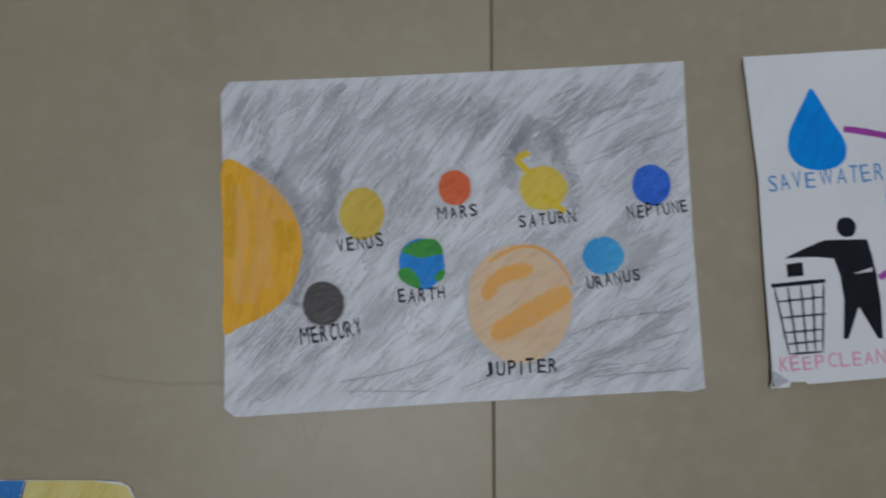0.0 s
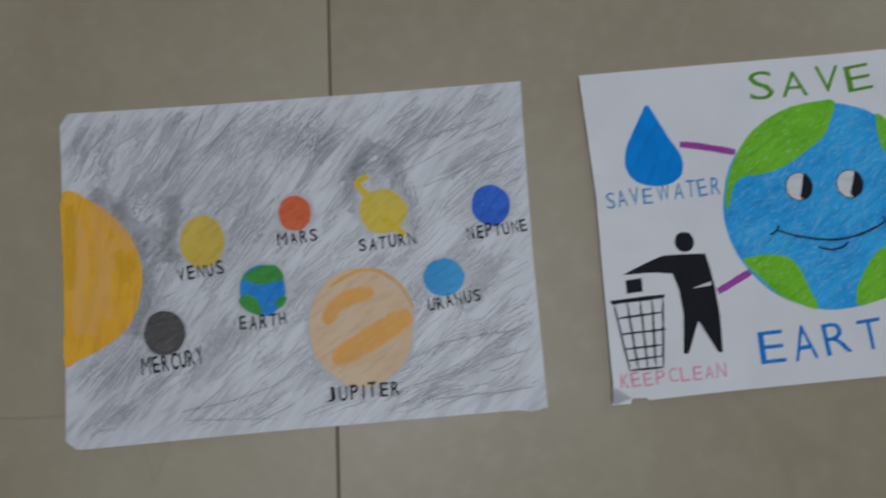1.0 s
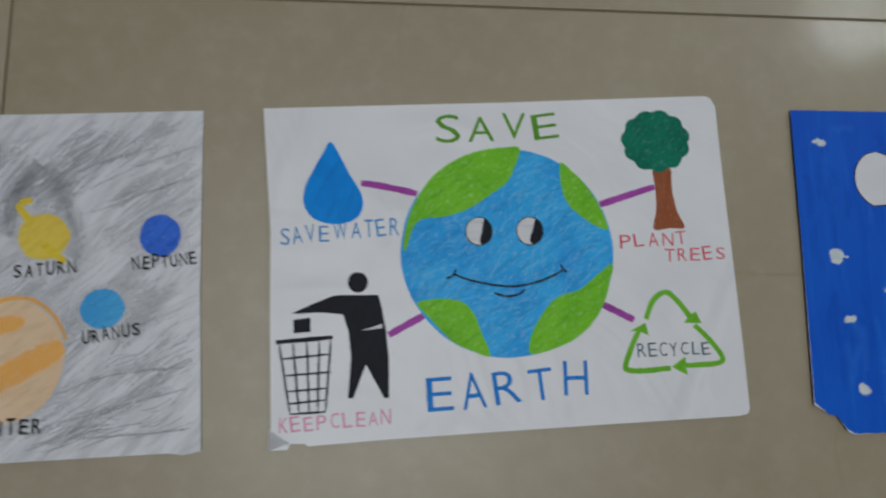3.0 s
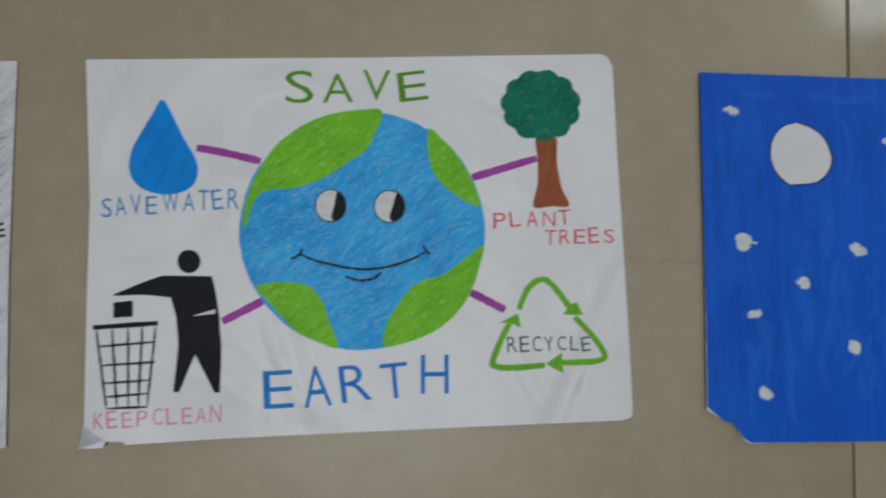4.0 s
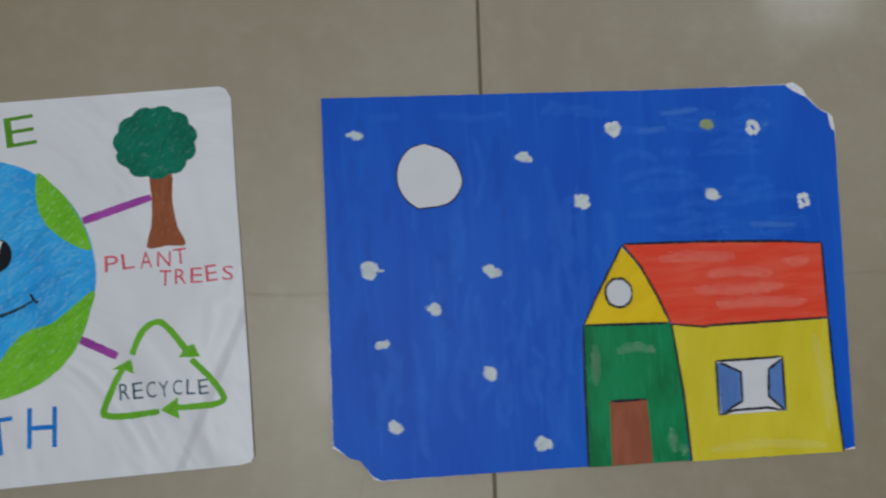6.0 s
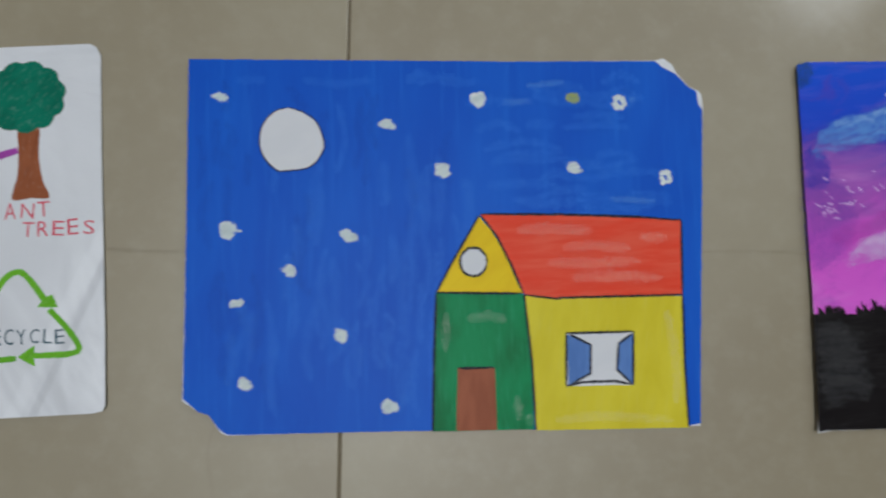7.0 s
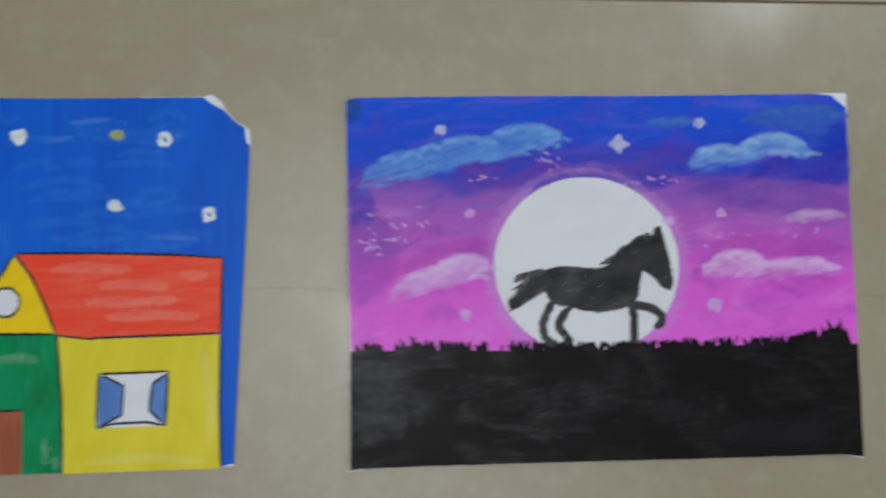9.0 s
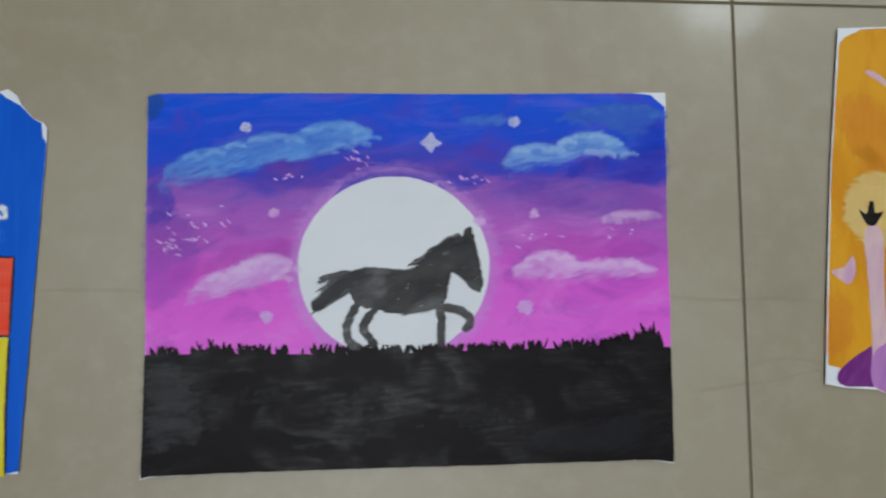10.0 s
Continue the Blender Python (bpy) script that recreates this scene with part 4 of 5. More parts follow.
mark("ink_outline", [[(19.7, 15.3), (67.8, 14.7), (109.7, 13.1), (134.2, 11.0)], [(134.2, 11.0), (133.4, -31.3)], [(133.4, -31.3), (66.7, -32.3), (61.9, -32.9), (43.8, -30.6)], [(19.7, 15.0), (29.1, 2.0), (36.8, -14.0), (43.2, -29.6)],
                     [(19.0, 14.3), (3.4, -12.2), (-5.3, -28.6)], [(-5.6, -28.9), (43.2, -29.9)], [(43.8, -30.6), (47.5, -67.6), (48.9, -105.4)], [(-5.6, -28.9), (-7.1, -67.0), (-8.0, -105.1)], [(133.4, -31.9), (133.2, -68.4), (134.2, -104.6)],
                     [(6.0, -70.9), (26.7, -70.8)], [(67.1, -52.2), (104.9, -51.6)], [(104.9, -51.6), (103.9, -81.1)], [(103.9, -81.1), (93.9, -78.9), (75.0, -79.3), (66.4, -81.7)], [(66.4, -81.7), (67.1, -52.2)],
                     [(67.5, -52.2), (80.6, -58.8), (80.1, -74.4), (67.4, -81.4)], [(104.9, -52.5), (96.4, -58.1), (95.0, -72.7), (103.6, -81.1)], ow + ow[:1]], 1.35, outline_black, house, 4, 0.6, "thin black ink outline", curved=False)

# ---------------------------------------------------------------- painting of the horse at moonrise
d4 = drawing("moonrise_painting", 1.0093, -0.1641, 1.48, 0.0022, -0.45, 0.4, "purple painted moonrise sheet with dark horse shape on the tiles")
sheet_of_paper([(-146.5, 104.6), (-141.6, 106.3), (-72.2, 106.2), (24.8, 105.4), (131.4, 106.0), (138.2, 106.4), (151.1, 106.4), (150.9, 97.1), (147.2, 27.3), (145.7, -37.2), (143.9, -96.3), (144.2, -107.2), (130.0, -104.7), (51.3, -104.3), (-40.6, -103.4), (-100.5, -103.3), (-141.1, -104.0), (-147.5, -105.2), (-146.2, -90.5), (-145.9, -43.0), (-146.3, 30.9)], white_paper, d4, trim=0.9965)


def moonrise_sky():
    """Blue above, violet in the middle, magenta below, blended with a wet brush."""
    m = Nodes("moonrise_sky")
    tc = m.n("ShaderNodeTexCoord")
    sep = m.n("ShaderNodeSeparateXYZ")
    m.link(tc.outputs["Object"], sep.inputs[0])
    wob = m.noise(m.coords((1, 2.5, 1), 6), 22, 4, 0.6, 0.8)
    shift = m.n("ShaderNodeMath")
    shift.operation = "MULTIPLY_ADD"
    m.link(wob, shift.inputs[0])
    shift.inputs[1].default_value = 0.05
    m.link(sep.outputs["Y"], shift.inputs[2])
    lo, hi = -0.0400, 0.1058
    ramp = m.n("ShaderNodeValToRGB")
    norm = m.n("ShaderNodeMapRange")
    m.link(shift.outputs[0], norm.inputs[0])
    norm.inputs[1].default_value, norm.inputs[2].default_value = lo + 0.025, hi + 0.025
    stops = ((0.0, srgb(230, 102, 222)), (0.28, srgb(220, 90, 214)), (0.44, srgb(182, 90, 196)), (0.6, srgb(146, 88, 190)), (0.68, srgb(88, 68, 190)), (0.75, srgb(26, 72, 210)), (1.0, srgb(8, 82, 220)))
    els = ramp.color_ramp.elements
    els[0].position, els[0].color = stops[0]
    els[1].position, els[1].color = stops[-1]
    for p, c in stops[1:-1]:
        els.new(p).color = c
    m.link(norm.outputs[0], ramp.inputs[0])
    brush = m.noise(m.coords((1, 4, 1), 4, (1, 3, 0)), 22, 4, 0.6, 0.6)
    tone = m.mix(m.times(m.ramp(brush, 0.45, 0.8), 0.14), ramp.outputs[0], srgb(198, 150, 226))
    tone = m.mix(m.times(m.ramp(m.noise(m.coords((1, 1.8, 1), 5), 26, 4, 0.6, 0.8), 0.48, 0.75), 0.4), tone, srgb(116, 44, 166))
    bloom = m.ramp(m.noise(m.coords((1, 2.2, 1), 8, (6, 2, 0)), 17, 5, 0.62, 1.0), 0.5, 0.74)
    tone = m.mix(m.times(m.times(bloom, m.ramp(norm.outputs[0], 0.45, 0.68, 1.0, 0.0)), 0.3), tone, srgb(232, 166, 232))
    attr = m.n("ShaderNodeAttribute")
    attr.attribute_name = "soft"
    return m.surface(tone, 0.5, brush, 0.00005, m.grains(attr.outputs["Fac"]), 0.16)


shape("evening_sky", [(-146.8, 104.0), (-141.3, 105.9), (-103.9, 106.1), (-40.2, 106.0), (24.8, 105.3), (131.4, 105.7), (141.5, 104.6), (149.9, 97.1), (148.5, 60.5), (147.2, 27.3), (146.2, -24.5), (145.0, -49.8), (21.6, -46.9), (-145.2, -46.0), (-146.3, 30.9)], moonrise_sky(), d4, 1, 0.5, sharp=True)
deep = paint("deep_blue", srgb(12, 40, 176), srgb(24, 56, 190), 30, 3, 24, soft=0.6, ragged=0.25)
violet = paint("violet_wash", srgb(74, 52, 168), srgb(96, 60, 172), 10, 4, 24, soft=0.35, ragged=0.25)
rose = paint("rose_wash", srgb(176, 44, 168), srgb(190, 56, 184), 10, 4, 24, soft=0.3, ragged=0.25)
for pts in ([(137.1, 85.9), (148.0, 87.5), (146.7, 53.8), (131.9, 52.3), (108.8, 55.8), (89.1, 57.0), (102.7, 65.8), (122.7, 67.4), (133.1, 74.0)], [(-145.1, 54.7), (-134.6, 51.4), (-131.8, 37.0), (-139.6, 32.4), (-144.5, 33.4)], [(-27.6, 56.9), (-8.4, 61.7), (23.8, 58.8), (43.1, 54.0), (23.6, 49.9), (-8.5, 53.5)]):
    shape("blue_wash", pts, deep, d4, 1.5, 7.0)
for pts in ([(-144.6, 35.6), (-124.3, 33.2), (-119.2, 11.7), (-129.4, -6.8), (-143.8, -10.2)], [(-87.5, 55.8), (-65.6, 67.0), (-33.9, 74.3), (11.1, 74.1), (50.1, 71.2), (56.4, 61.2), (10.9, 59.9), (-33.9, 57.9), (-65.5, 52.4)], [(56.0, 49.7), (88.9, 52.7), (138.2, 45.6), (140.9, 34.0), (88.2, 36.2)]):
    shape("violet_wash", pts, violet, d4, 1.7, 10.0)
for pts in ([(-105.4, 8.4), (-102.5, 17.7), (-90.2, 20.7), (-65.4, 22.0), (-65.3, 14.0), (-87.0, 14.4)], [(61.4, 15.4), (87.6, 21.5), (126.8, 17.7), (139.6, 11.1), (93.7, 10.1)], [(-132.8, 5.7), (-102.4, 14.6), (-108.4, 6.9), (-123.5, -0.7)]):
    shape("rose_wash", pts, rose, d4, 1.9, 6.0)
glow = paint("pale_pink_ring", srgb(206, 150, 222), srgb(196, 132, 214), 0, 1.5, 30, soft=0.6, ragged=0.2)
mx, my = (-10.3, 6.3)
shape("moon_ring", oval(mx, my, 58, 56, 28, 0.01), glow, d4, 2, 13.0, "pale pink ring")
shape("teal_corner", [(-146.5, 104.0), (-140.3, 104.9), (-137.7, 100.0), (-141.3, 93.5), (-146.5, 91.8)], paint("teal_smudge", srgb(40, 78, 110), srgb(34, 66, 120), 30, 2, 40, soft=0.45, ragged=0.3), d4, 2, 4.0)
cut = (-10.8, -44.3)[1]
mark("blue_crest", [[(mx + 52 * math.cos(radians(a)), my + 51 * math.sin(radians(a))) for a in (128, 116, 104, 92, 80, 68, 56)]], 6.0, deep, d4, 2.3, 5.0, "deep blue paint over the moon's top", taper=0.8)
disc_pts = [(x, max(y, cut)) for x, y in oval(mx, my, 53.5, 51, 36, 0.003)]
shape("full_moon", disc_pts, moon_white, d4, 2.5, 0.9, "plain white full moon")


def cloud(pts, colour, second, top, parent, label):
    """A cloud of one soft wash with brighter dabs along its upper edge."""
    wash = paint("cloud_wash", colour, second, 15, 1.6, 40, top, 0.9, 0.25)
    body = shape("cloud", pts, wash, parent, 3, 5.0, label)
    ys = [p[1] for p in pts]
    low, span = min(ys), max(ys) - min(ys)
    data = body.data.attributes["soft"].data        # thick along the top, thinning out below
    for v, d in zip(body.data.vertices, data):
        d.value *= 0.2 + 0.75 * min(1.0, max(0.0, (v.co.y * 1000 - low) / span * 1.5))
    light = crayon("cloud_dab", top, colour, 15, 0.0, 120, 2, 0.5, 0.25)
    line, bm = smooth_line(pts, True, 4), bmesh.new()
    mid = sum((p.y for p in line)) / len(line)
    for k, p in enumerate(line):
        if p.y > mid and k % 3 == 0:
            stroke(bm, smooth_line([p + Vector((-6, -3.4 + random.gauss(0, 0.8))), p + Vector((0, -1.6)), p + Vector((6, -3.4 + random.gauss(0, 0.8)))], False, 3), level(3.4 + 0.02 * k), random.uniform(1.5, 3.6), 3.0, 0.8)
    tagged(part("cloud_dab", bm, light, body, "paler brush dabs"), kind="stuff")


cloud([(-141.3, 50.5), (-136.7, 62.0), (-125.2, 70.9), (-109.7, 74.4), (-94.1, 79.5), (-78.4, 83.1), (-65.7, 81.4), (-53.0, 87.3), (-40.2, 89.5), (-27.4, 86.2), (-22.9, 80.8), (-35.5, 78.3), (-46.6, 73.7), (-59.3, 67.9), (-75.1, 68.0), (-90.7, 61.6), (-109.3, 57.3), (-124.8, 54.2), (-136.3, 47.9)], srgb(98, 154, 228), srgb(70, 120, 216), srgb(146, 186, 236), d4, "pale blue brushed cloud")
cloud([(52.9, 65.8), (58.3, 71.5), (70.0, 75.7), (83.1, 74.7), (93.3, 80.6), (106.7, 82.3), (118.3, 78.8), (127.5, 69.4), (116.2, 71.5), (106.3, 72.2), (89.4, 65.6), (72.8, 62.1), (59.5, 57.5), (53.7, 59.2)], srgb(124, 170, 230), srgb(92, 140, 222), srgb(170, 200, 238), d4, "pale blue brushed cloud")
cloud([(-126.2, -14.8), (-121.9, -4.4), (-111.4, 3.2), (-96.2, 7.9), (-87.0, 12.5), (-74.6, 13.2), (-67.8, 7.8), (-74.6, 1.6), (-86.8, -3.2), (-102.1, -7.6), (-117.2, -10.7)], srgb(220, 176, 232), srgb(210, 146, 222), srgb(232, 204, 240), d4, "pale pink brushed cloud")
cloud([(56.1, 0.7), (64.4, 8.6), (74.3, 13.3), (87.2, 11.5), (93.5, 6.6), (106.6, 7.3), (126.2, 7.0), (135.9, 2.7), (138.9, -1.9), (119.2, -1.9), (102.8, -3.6), (86.5, -5.2), (76.9, -3.1), (67.3, -3.0)], srgb(226, 176, 234), srgb(216, 148, 224), srgb(236, 206, 242), d4, "pale pink brushed cloud")
cloud([(114.4, 33.9), (121.1, 35.2), (131.1, 35.7), (138.6, 34.7), (135.8, 30.4), (127.4, 29.8), (120.1, 28.9)], srgb(200, 150, 214), srgb(190, 130, 206), srgb(214, 180, 226), d4, "small pale pink cloud")
cloud([(27.7, 89.3), (40.9, 92.3), (54.0, 91.9), (50.6, 88.5), (34.2, 85.9)], srgb(64, 112, 214), srgb(50, 96, 208), srgb(84, 130, 218), d4, "faint blue brushed cloud")
cloud([(90.5, 92.8), (110.8, 97.9), (131.1, 99.5), (146.0, 94.4), (140.5, 85.9), (133.0, 72.4), (123.4, 80.8), (110.3, 87.7)], srgb(56, 100, 200), srgb(48, 88, 200), srgb(76, 120, 208), d4, "faint blue brushed cloud")
spark = crayon("spark_white", srgb(206, 206, 236), srgb(186, 186, 228), 20, 0.1, 300, 3, 0.85, 0.5)
spark_pink = crayon("spark_pink", srgb(220, 176, 232), srgb(208, 156, 224), 20, 0.1, 300, 3, 0.85, 0.5)
for c, r, tone in (((-92.6, 86.4), 3.0, spark), ((59.9, 88.9), 3.2, spark), ((-76.7, 37.7), 2.6, spark_pink), ((69.9, 34.8), 2.6, spark_pink), ((-80.8, -20.3), 3.6, spark_pink), ((62.9, -18.4), 4.4, spark_pink), ((38.6, 30.9), 3.0, spark_pink)):
    shape("star", oval(*c, r, r * 0.9, 9, 0.15), tone, d4, 3, 1.8)
shape("diamond_star", [(11.3, 82.7), (14.5, 79.0), (17.7, 76.3), (13.7, 74.0), (11.4, 70.4), (8.6, 74.1), (5.0, 76.7), (8.6, 79.0)], spark, d4, 3, 1.4)
bm = bmesh.new()
for c, spread_x, spread_y, count in (((-119.6, 28.0), 16, 12, 22), ((-131.6, 18.8), 9, 5, 9), ((-30.7, 66.7), 9, 7, 9), ((30.2, 55.5), 14, 4, 10), ((-68.7, 56.3), 16, 3, 5), ((71.3, 20.1), 16, 6, 6), ((117.2, 22.8), 12, 6, 4)):
    for k in range(count):
        x, y = c[0] + random.gauss(0, spread_x / 2), c[1] + random.gauss(0, spread_y / 2)
        fill(bm, smooth_line(oval(x, y, random.uniform(0.5, 2.2), random.uniform(0.25, 0.7), 6, 0.3, random.gauss(-28, 14)), True, 2), level(3.2 + 0.02 * k), 0.5, 0.05)
tagged(part("paint_speck", bm, spark_pink, d4, "spattered pale specks"), kind="stuff")

soot = paint("black_paint", srgb(27, 24, 25), srgb(31, 28, 29), 3, 3, 18, srgb(38, 35, 36), rough=0.45, spec=0.05, gloss=0.19)
soot_deep = paint("deep_black_paint", srgb(26, 25, 29), srgb(32, 31, 36), 20, 3, 24, soft=0.55, ragged=0.4)
# glare on the black paint, put into the colour as grey
glare_grey = paint("painted_glare_grey", srgb(70, 70, 72), srgb(50, 50, 53), 5, 5, 40, srgb(104, 104, 108), soft=0.45, ragged=0.35)
ground = shape("dark_ground", [(-145.7, -39.4), (-101.5, -39.8), (-40.5, -41.8), (-9.6, -42.2), (53.2, -41.4), (117.2, -41.9), (145.4, -42.3), (144.9, -68.6), (143.6, -106.0), (130.0, -104.4), (51.3, -104.0), (-40.6, -103.2), (-100.5, -103.0), (-141.2, -103.4), (-146.4, -104.1), (-145.8, -66.9)], soot, d4, 3, 0.8, "black painted ground", sharp=True)
for pts in ([(-142.7, -49.1), (-131.5, -44.8), (-120.7, -61.6), (-118.1, -82.5), (-130.5, -85.1), (-139.8, -89.2), (-143.2, -72.9)],):
    shape("glare_patch", pts, glare_grey, ground, 3.6, 11.0, "greyish glare put in as paint")
# faint streaks of glare on the ground, drawn as grey strokes
glare = paint("glare_streak_grey", srgb(74, 74, 76), srgb(58, 58, 60), 4, 6, 30, srgb(92, 92, 92), soft=0.12, ragged=0.6)
bm = bmesh.new()
for cx, cy, wide, tall, count in ((-28, -70, 26, 10, 34), (32, -78, 16, 6, 18), (-84, -63, 18, 5, 12), (-34, -86, 26, 5, 12), (95, -50, 26, 4, 10), (-130, -66, 10, 18, 26)):
    for k in range(count):
        x, y = random.gauss(cx, wide / 2), random.gauss(cy, tall / 2)
        long, drop = random.uniform(4, 16), random.gauss(0, 0.8)
        if -142 < x - long / 2 and y > -100:
            stroke(bm, smooth_line([(x - long / 2, y + drop), (x, y), (x + long / 2, y - drop)], False, 4), level(3.7 + 0.01 * k), random.uniform(0.8, 3.0), 2.4, 0.7)
tagged(part("glare_streak", bm, glare, ground, "faint glare on black paint, drawn as greyish strokes"), kind="stuff")
for pts in ([(64.2, -92.4), (83.2, -86.8), (115.2, -81.7), (128.0, -82.0), (124.2, -94.1), (108.1, -98.2), (82.9, -95.9)],):
    shape("thick_paint", pts, soot_deep, ground, 3.65, 14.0)
bm = bmesh.new()
for i in range(460):
    k = random.random() if i < 400 else random.uniform(0.86, 1.0)
    x = -140 + 280 * k
    near = max(0, 1 - abs(x - 144) / 36) ** 1.4 * 4.0 + max(0, 1 - abs(x + 108) / 18) * 1.1
    if math.sin(x * 0.31) + math.sin(x * 0.13 + 1) < -1.0 and near < 0.3 and abs(x) > 45:
        continue
    tall = random.uniform(0.6, 3.6) * (1 + near * random.uniform(0.4, 1.0)) * (0.6 if -42 < x < 44 else 1.0)
    base = -39.4 - 1.8 * k
    lean = random.uniform(-4.5, 3.6) - near * 0.8
    fat = random.uniform(1.0, 3.0) + near * 0.25
    tip, root = Vector((x + lean, base + tall + 1.2)), Vector((x, base - 3.5))
    side = Vector((fat / 2, 0))
    blade = [root - side * 0.8, root.lerp(tip, 0.6) - side, tip - side * 0.25, tip + side * 0.2, root.lerp(tip, 0.55) + side, root + side * 0.8]
    fill(bm, smooth_line(blade, True, 2), level(3.4 + 0.01 * (i % 60)), 0.6, 0.1)
tagged(part("grass_tuft", bm, soot, d4, "painted black grass tufts"), kind="stuff")
horse_black = paint("horse_black", srgb(58, 56, 57), srgb(34, 33, 34), 15, 2, 34, srgb(60, 60, 63), ragged=0.4, rough=0.45, spec=0.12, gloss=0.55)
horse = shape("horse_shape", [(-36.7, 0.4), (-31.0, 5.0), (-21.6, 5.8), (-9.0, 4.3), (0.5, 5.5), (5.6, 10.5), (12.7, 16.7), (20.4, 20.8), (27.5, 22.0), (30.5, 27.1), (33.4, 28.1), (34.9, 22.2), (36.6, 14.2), (38.6, 2.9), (39.3, -5.0), (37.0, -9.1), (32.6, -7.1), (27.3, -1.3), (22.0, 2.2), (20.3, -3.1), (18.5, -11.9), (14.9, -17.5), (3.2, -20.1), (-9.3, -20.5), (-20.2, -17.8), (-28.0, -16.7), (-34.2, -11.0)], horse_black, d4, 4, 1.6, "dark plain horse shape", steps=3)
mark("horse_leg", [[(-30.5, -14.2), (-34.9, -20.9), (-37.1, -27.7), (-35.6, -35.1), (-29.4, -39.0)], [(-20.5, -16.5), (-25.6, -22.7), (-28.1, -27.9), (-24.4, -33.5), (-21.3, -37.9)]], 4.6, horse_black, horse, 4.3, 1.4, taper=0.25)
mark("horse_leg", [[(14.0, -15.6), (15.4, -25.0), (14.5, -39.3)], [(14.6, -17.2), (23.7, -18.6), (30.3, -22.2), (31.1, -26.6), (27.6, -30.9)]], 4.8, horse_black, horse, 4.3, 1.4, taper=0.25)
hair = paint("hair_black", srgb(52, 51, 54), srgb(34, 33, 36), 30, 3, 40, soft=0.9, ragged=0.1)


def hairs(name, roots, tips, count, bow, label):
    """Fine strokes that run from one line to another."""
    bm = bmesh.new()
    for k in range(count):
        f = k / (count - 1)
        a = Vector(roots[0]).lerp(Vector(roots[1]), min(1, max(0, f + random.gauss(0, 0.08))))
        b = Vector(tips[0]).lerp(Vector(tips[1]), min(1, max(0, f + random.gauss(0, 0.1))))
        b = a.lerp(b, random.uniform(0.6, 1.06))
        mid = a.lerp(b, 0.5) + Vector((0, bow + random.gauss(0, 0.8)))
        stroke(bm, smooth_line([a, mid, b], False, 4), level(4.5 + 0.01 * k), random.uniform(0.7, 2.0), 0.8, 0.9)
    tagged(part(name, bm, hair, horse, label), kind="stuff")


mark("horse_tail", [[(-33, 0), (-41, -5), (-49, -11), (-56, -17)]], 7.0, horse_black, horse, 4.4, 3.0, taper=0.7)
hairs("tail_hair", ((-33, 3.5), (-33, -6)), ((-53, 0), (-57, -20)), 46, 1.6, "feathery brushed tail hairs")
hairs("mane_hair", ((28, 22), (4, 8)), ((21, 22.4), (-3, 6.2)), 40, 0.8, "feathery brushed mane hairs")

# ---------------------------------------------------------------- orange painting at the end of the row
d5 = drawing("orange_painting", 1.4028, -0.1314, -5.08, 0.001, 0, 0.25, "orange painted sheet with pale glow and purple hill on tiles")
W5 = (-148.5, 106.0)[0] + 297
sheet_of_paper([(-148.9, 106.0), (-127.3, 109.3), (-106.0, 112.2)] + [(W5, 104), (W5, -104)] + [(-102.8, -106.1), (-136.2, -107.1), (-148.5, -106.0), (-149.8, -46.8), (-150.4, 20.2)], white_paper, d5)
amber = paint("amber_paint", srgb(226, 160, 36), srgb(214, 142, 26), 92, 3, 18, srgb(232, 172, 54), ragged=0.3)
shape("amber_sky", [(-147.9, 96.0), (-144.8, 100.7), (-134.4, 107.0), (-106.0, 111.5)] + [(W5 - 1, 103), (W5 - 1, -100)] + [(-102.9, -103.9), (-136.2, -106.2), (-140.5, -96.1), (-147.5, -95.1), (-148.8, -46.7), (-149.7, 20.3)], amber, d5, 1, 0.6, sharp=True)
deep_amber = paint("deep_amber_wash", srgb(214, 126, 40), srgb(222, 140, 44), 90, 3, 30, soft=0.5, ragged=0.5)
for pts in ([(-147, 60), (-120, 62), (-104, 30), (-118, 22), (-140, 34)], [(-118, -40), (-106, -44), (-104, -78), (-112, -80), (-117, -60)], [(-148, -60), (-138, -56), (-134, -80), (-146, -88)], [(-132, 28), (-126, 34), (-122, 18), (-130, 12)]):
    shape("amber_patch", pts, deep_amber, d5, 1.5, 7.0)
cream = paint("cream_glow", srgb(226, 200, 134), srgb(220, 190, 118), 0, 1.5, 30, soft=0.8, ragged=0.4)
shape("glow_disc", oval(*(-119.5, -2.0), 22, 22, 16, 0.03), cream, d5, 2, 6.0)
blush = paint("blush_paint", srgb(222, 190, 190), srgb(206, 160, 190), 90, 3, 30, ragged=0.3)
shape("pale_column", [(-128.2, -15.4), (-117.9, -14.3), (-115.7, -43.4), (-111.6, -82.2), (-102.9, -103.9), (-119.6, -105.3), (-121.8, -76.7), (-125.2, -44.4)], blush, d5, 2.4, 1.2)
shape("heart_mark", [(-148.0, -41.3), (-141.9, -38.7), (-139.3, -37.2), (-135.3, -30.8), (-133.2, -35.2), (-133.4, -41.9), (-137.0, -47.5), (-141.8, -45.3)], blush, d5, 2.4, 1.4)
mark("pale_mark", [[(-131.0, 81.3), (-123.2, 78.3), (-114.2, 72.9), (-105.3, 65.1)]], 3.4, blush, d5, 2.4, 1.4)
shape("dark_bud", [(-132.2, -3.0), (-127.7, -5.2), (-125.8, 2.4), (-123.4, 2.0), (-122.2, -4.0), (-117.4, -2.8), (-119.8, -7.8), (-122.1, -11.4), (-126.2, -11.8), (-129.0, -8.8)], soot, d5, 3, 0.8)
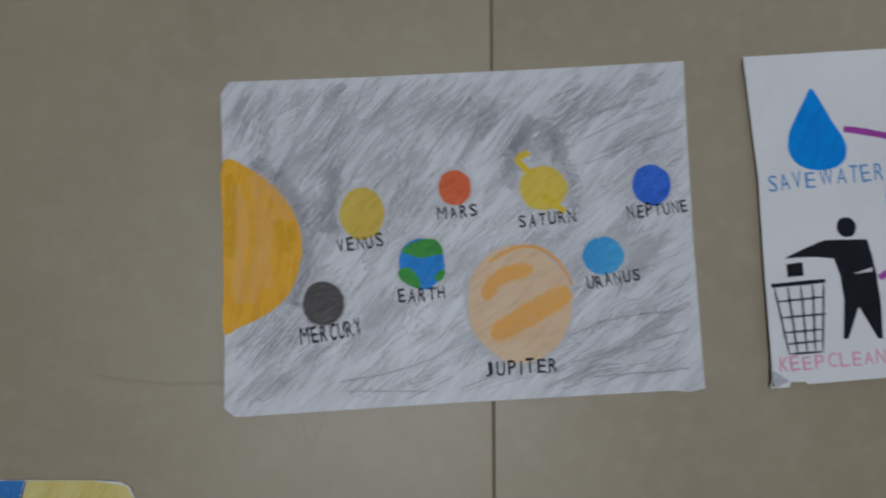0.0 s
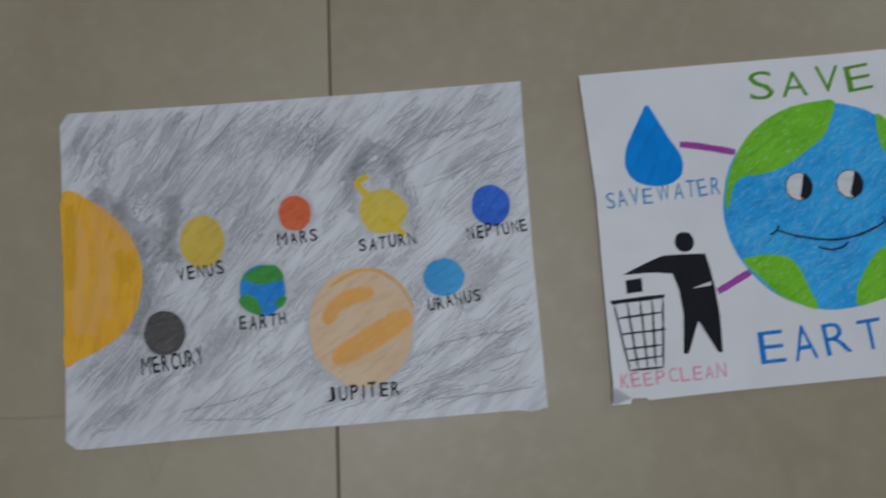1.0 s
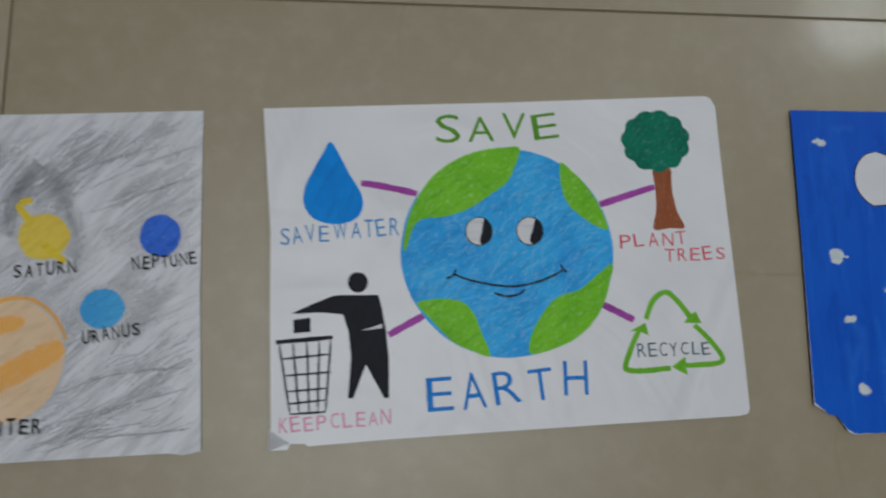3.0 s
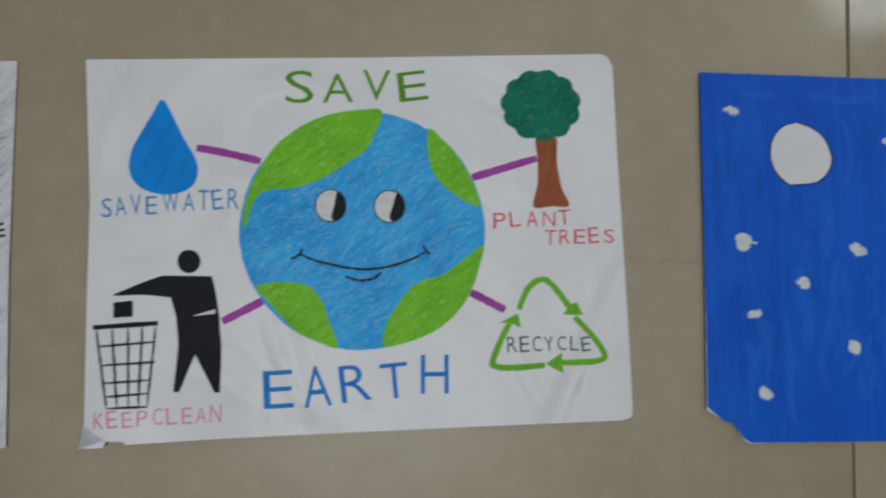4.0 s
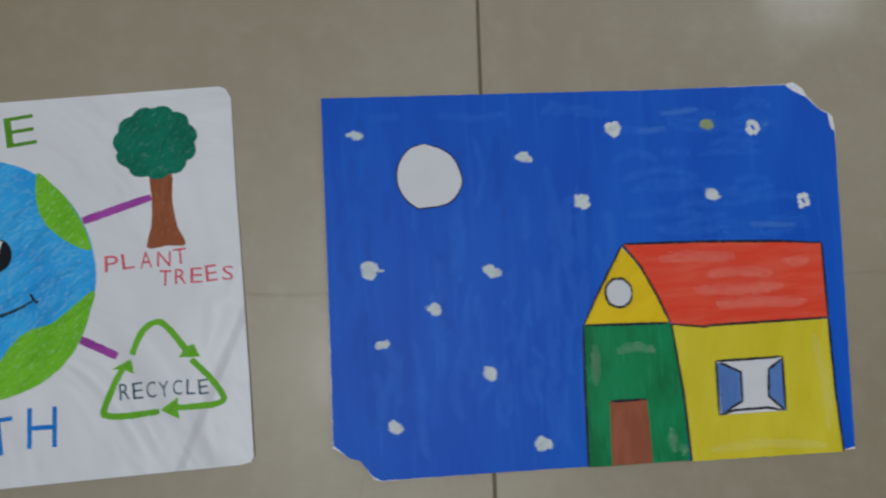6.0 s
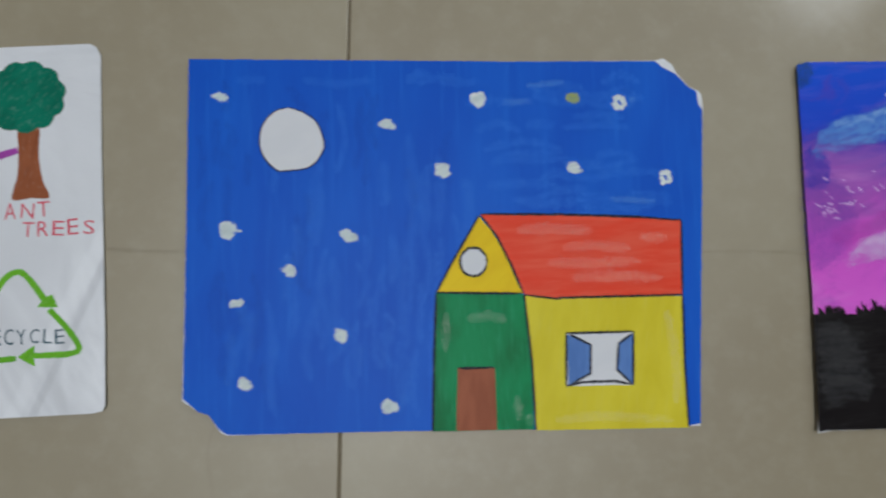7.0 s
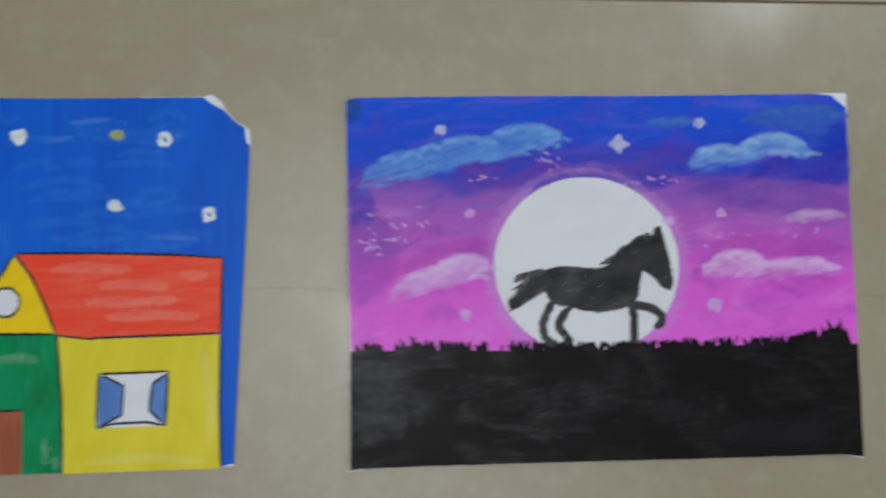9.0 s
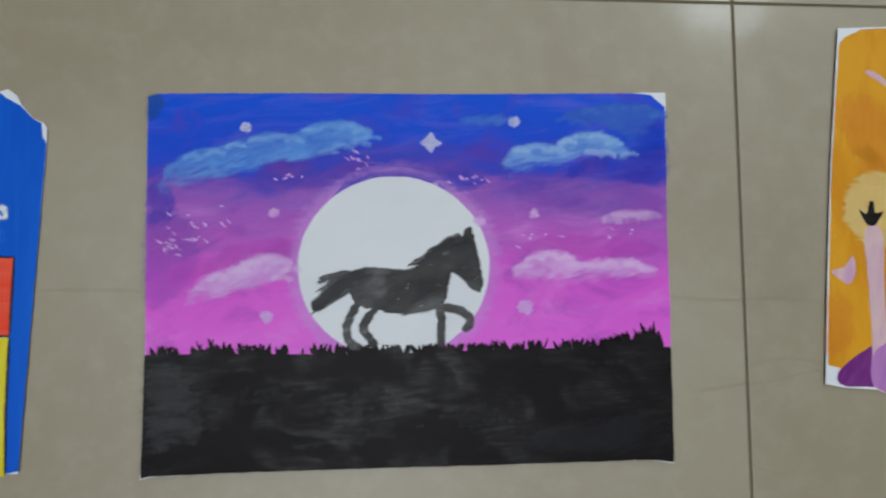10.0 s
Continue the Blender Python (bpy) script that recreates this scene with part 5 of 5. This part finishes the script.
lilac = paint("lilac_paint", srgb(186, 128, 192), srgb(172, 110, 184), 80, 3, 30, ragged=0.3)
plum = paint("plum_paint", srgb(112, 40, 122), srgb(124, 56, 134), 60, 3, 26, srgb(160, 104, 168))
shape("plum_hill", [(-141.7, -100.3), (-136.5, -93.5), (-126.7, -85.2), (-113.4, -77.8), (-89.8, -73.7)] + [(W5 - 60, -70), (W5 - 40, -99)] + [(-102.9, -104.5), (-136.2, -106.2)], plum, d5, 2, 0.8)

shape("lilac_slope", [(-121, -88), (-114, -80), (-100, -74), (-96, -104.2), (-119, -105.4)], lilac, d5, 2.7, 0.9)

# ---------------------------------------------------------------- sheet below the planets
d0 = drawing("yellow_drawing", -0.3745, -0.4518, 0.15, 0.0006, 0, 0, "yellow and blue crayoned sheet with rounded corner on tiles")
sheet_of_paper([(-148, 105), (120, 105), (139, 104), (145, 101), (148.5, 94), (148.5, -105), (-148, -105)], white_paper, d0)
lemon = crayon("lemon_crayon", srgb(226, 212, 140), srgb(216, 196, 100), 60, 0.3)
sky_wax = crayon("mid_blue_crayon", srgb(52, 124, 196), srgb(40, 108, 184), 60, 0.15)
shape("yellow_field", [(80, 104.6), (120, 104.6), (143, 101.5), (148, 93), (148, -100), (24, -100)], lemon, d0, 1, 0.8, sharp=True)
shape("blue_field", [(-146, 104.6), (78, 104.6), (22, -100), (-146, -100)], sky_wax, d0, 1, 0.8, sharp=True)
mark("ink_line", [[(79, 104.5), (50, 0), (23, -100)]], 1.4, outline_black, d0, 2, 0.5, curved=False)

# ---------------------------------------------------------------- faint brown veins in the tile faces
vein_brown = crayon("vein_brown", srgb(142, 129, 106), srgb(128, 112, 88), 0, 0.0, 200, 6, 0.1, 0.10)
for pts in ([(440, -174), (472, -176), (490, -177), (530, -176)], [(800, -173), (835, -172), (880, -174)], [(1140, -172), (1165, -175), (1197, -176), (1225, -175), (1262, -180)],
            [(1172, -228), (1190, -225), (1215, -222), (1240, -217), (1262, -217)], [(-260, -280), (-209, -286), (-160, -285)], [(1190, -14), (1199, -17)]):
    line = smooth_line(pts, False, 5)
    tagged(part("vein", stroke(bmesh.new(), line, 0.00005, 1.3, 1.6, 0.7), vein_brown, floor, "faint brown vein in a tile"))

# ---------------------------------------------------------------- floor tiles
tile_face = tile_material()
TILE, GAP, TURN = 0.6, 0.0016, 0.003     # the joints run a hair off the walls
bm = box(bmesh.new(), -TILE / 2 + GAP / 2, -TILE / 2 + GAP / 2, -0.009, TILE / 2 - GAP / 2, TILE / 2 - GAP / 2, 0.0, 0.0005)
tile_mesh = bpy.data.meshes.new("tile")
bm.to_mesh(tile_mesh)
bm.free()
tile_mesh.materials.append(tile_face)
for i in range(10):
    for j in range(8):
        ob = new("tile", tile_mesh)
        ob.parent = floor
        cx, cy = X0 + TILE * (i + 0.5), Y0 + TILE * (j + 0.5)
        ob.location = (cx - TURN * cy, cy + TURN * (cx - 0.45), random.uniform(-0.0002, 0.0))
        ob.rotation_euler.z = TURN
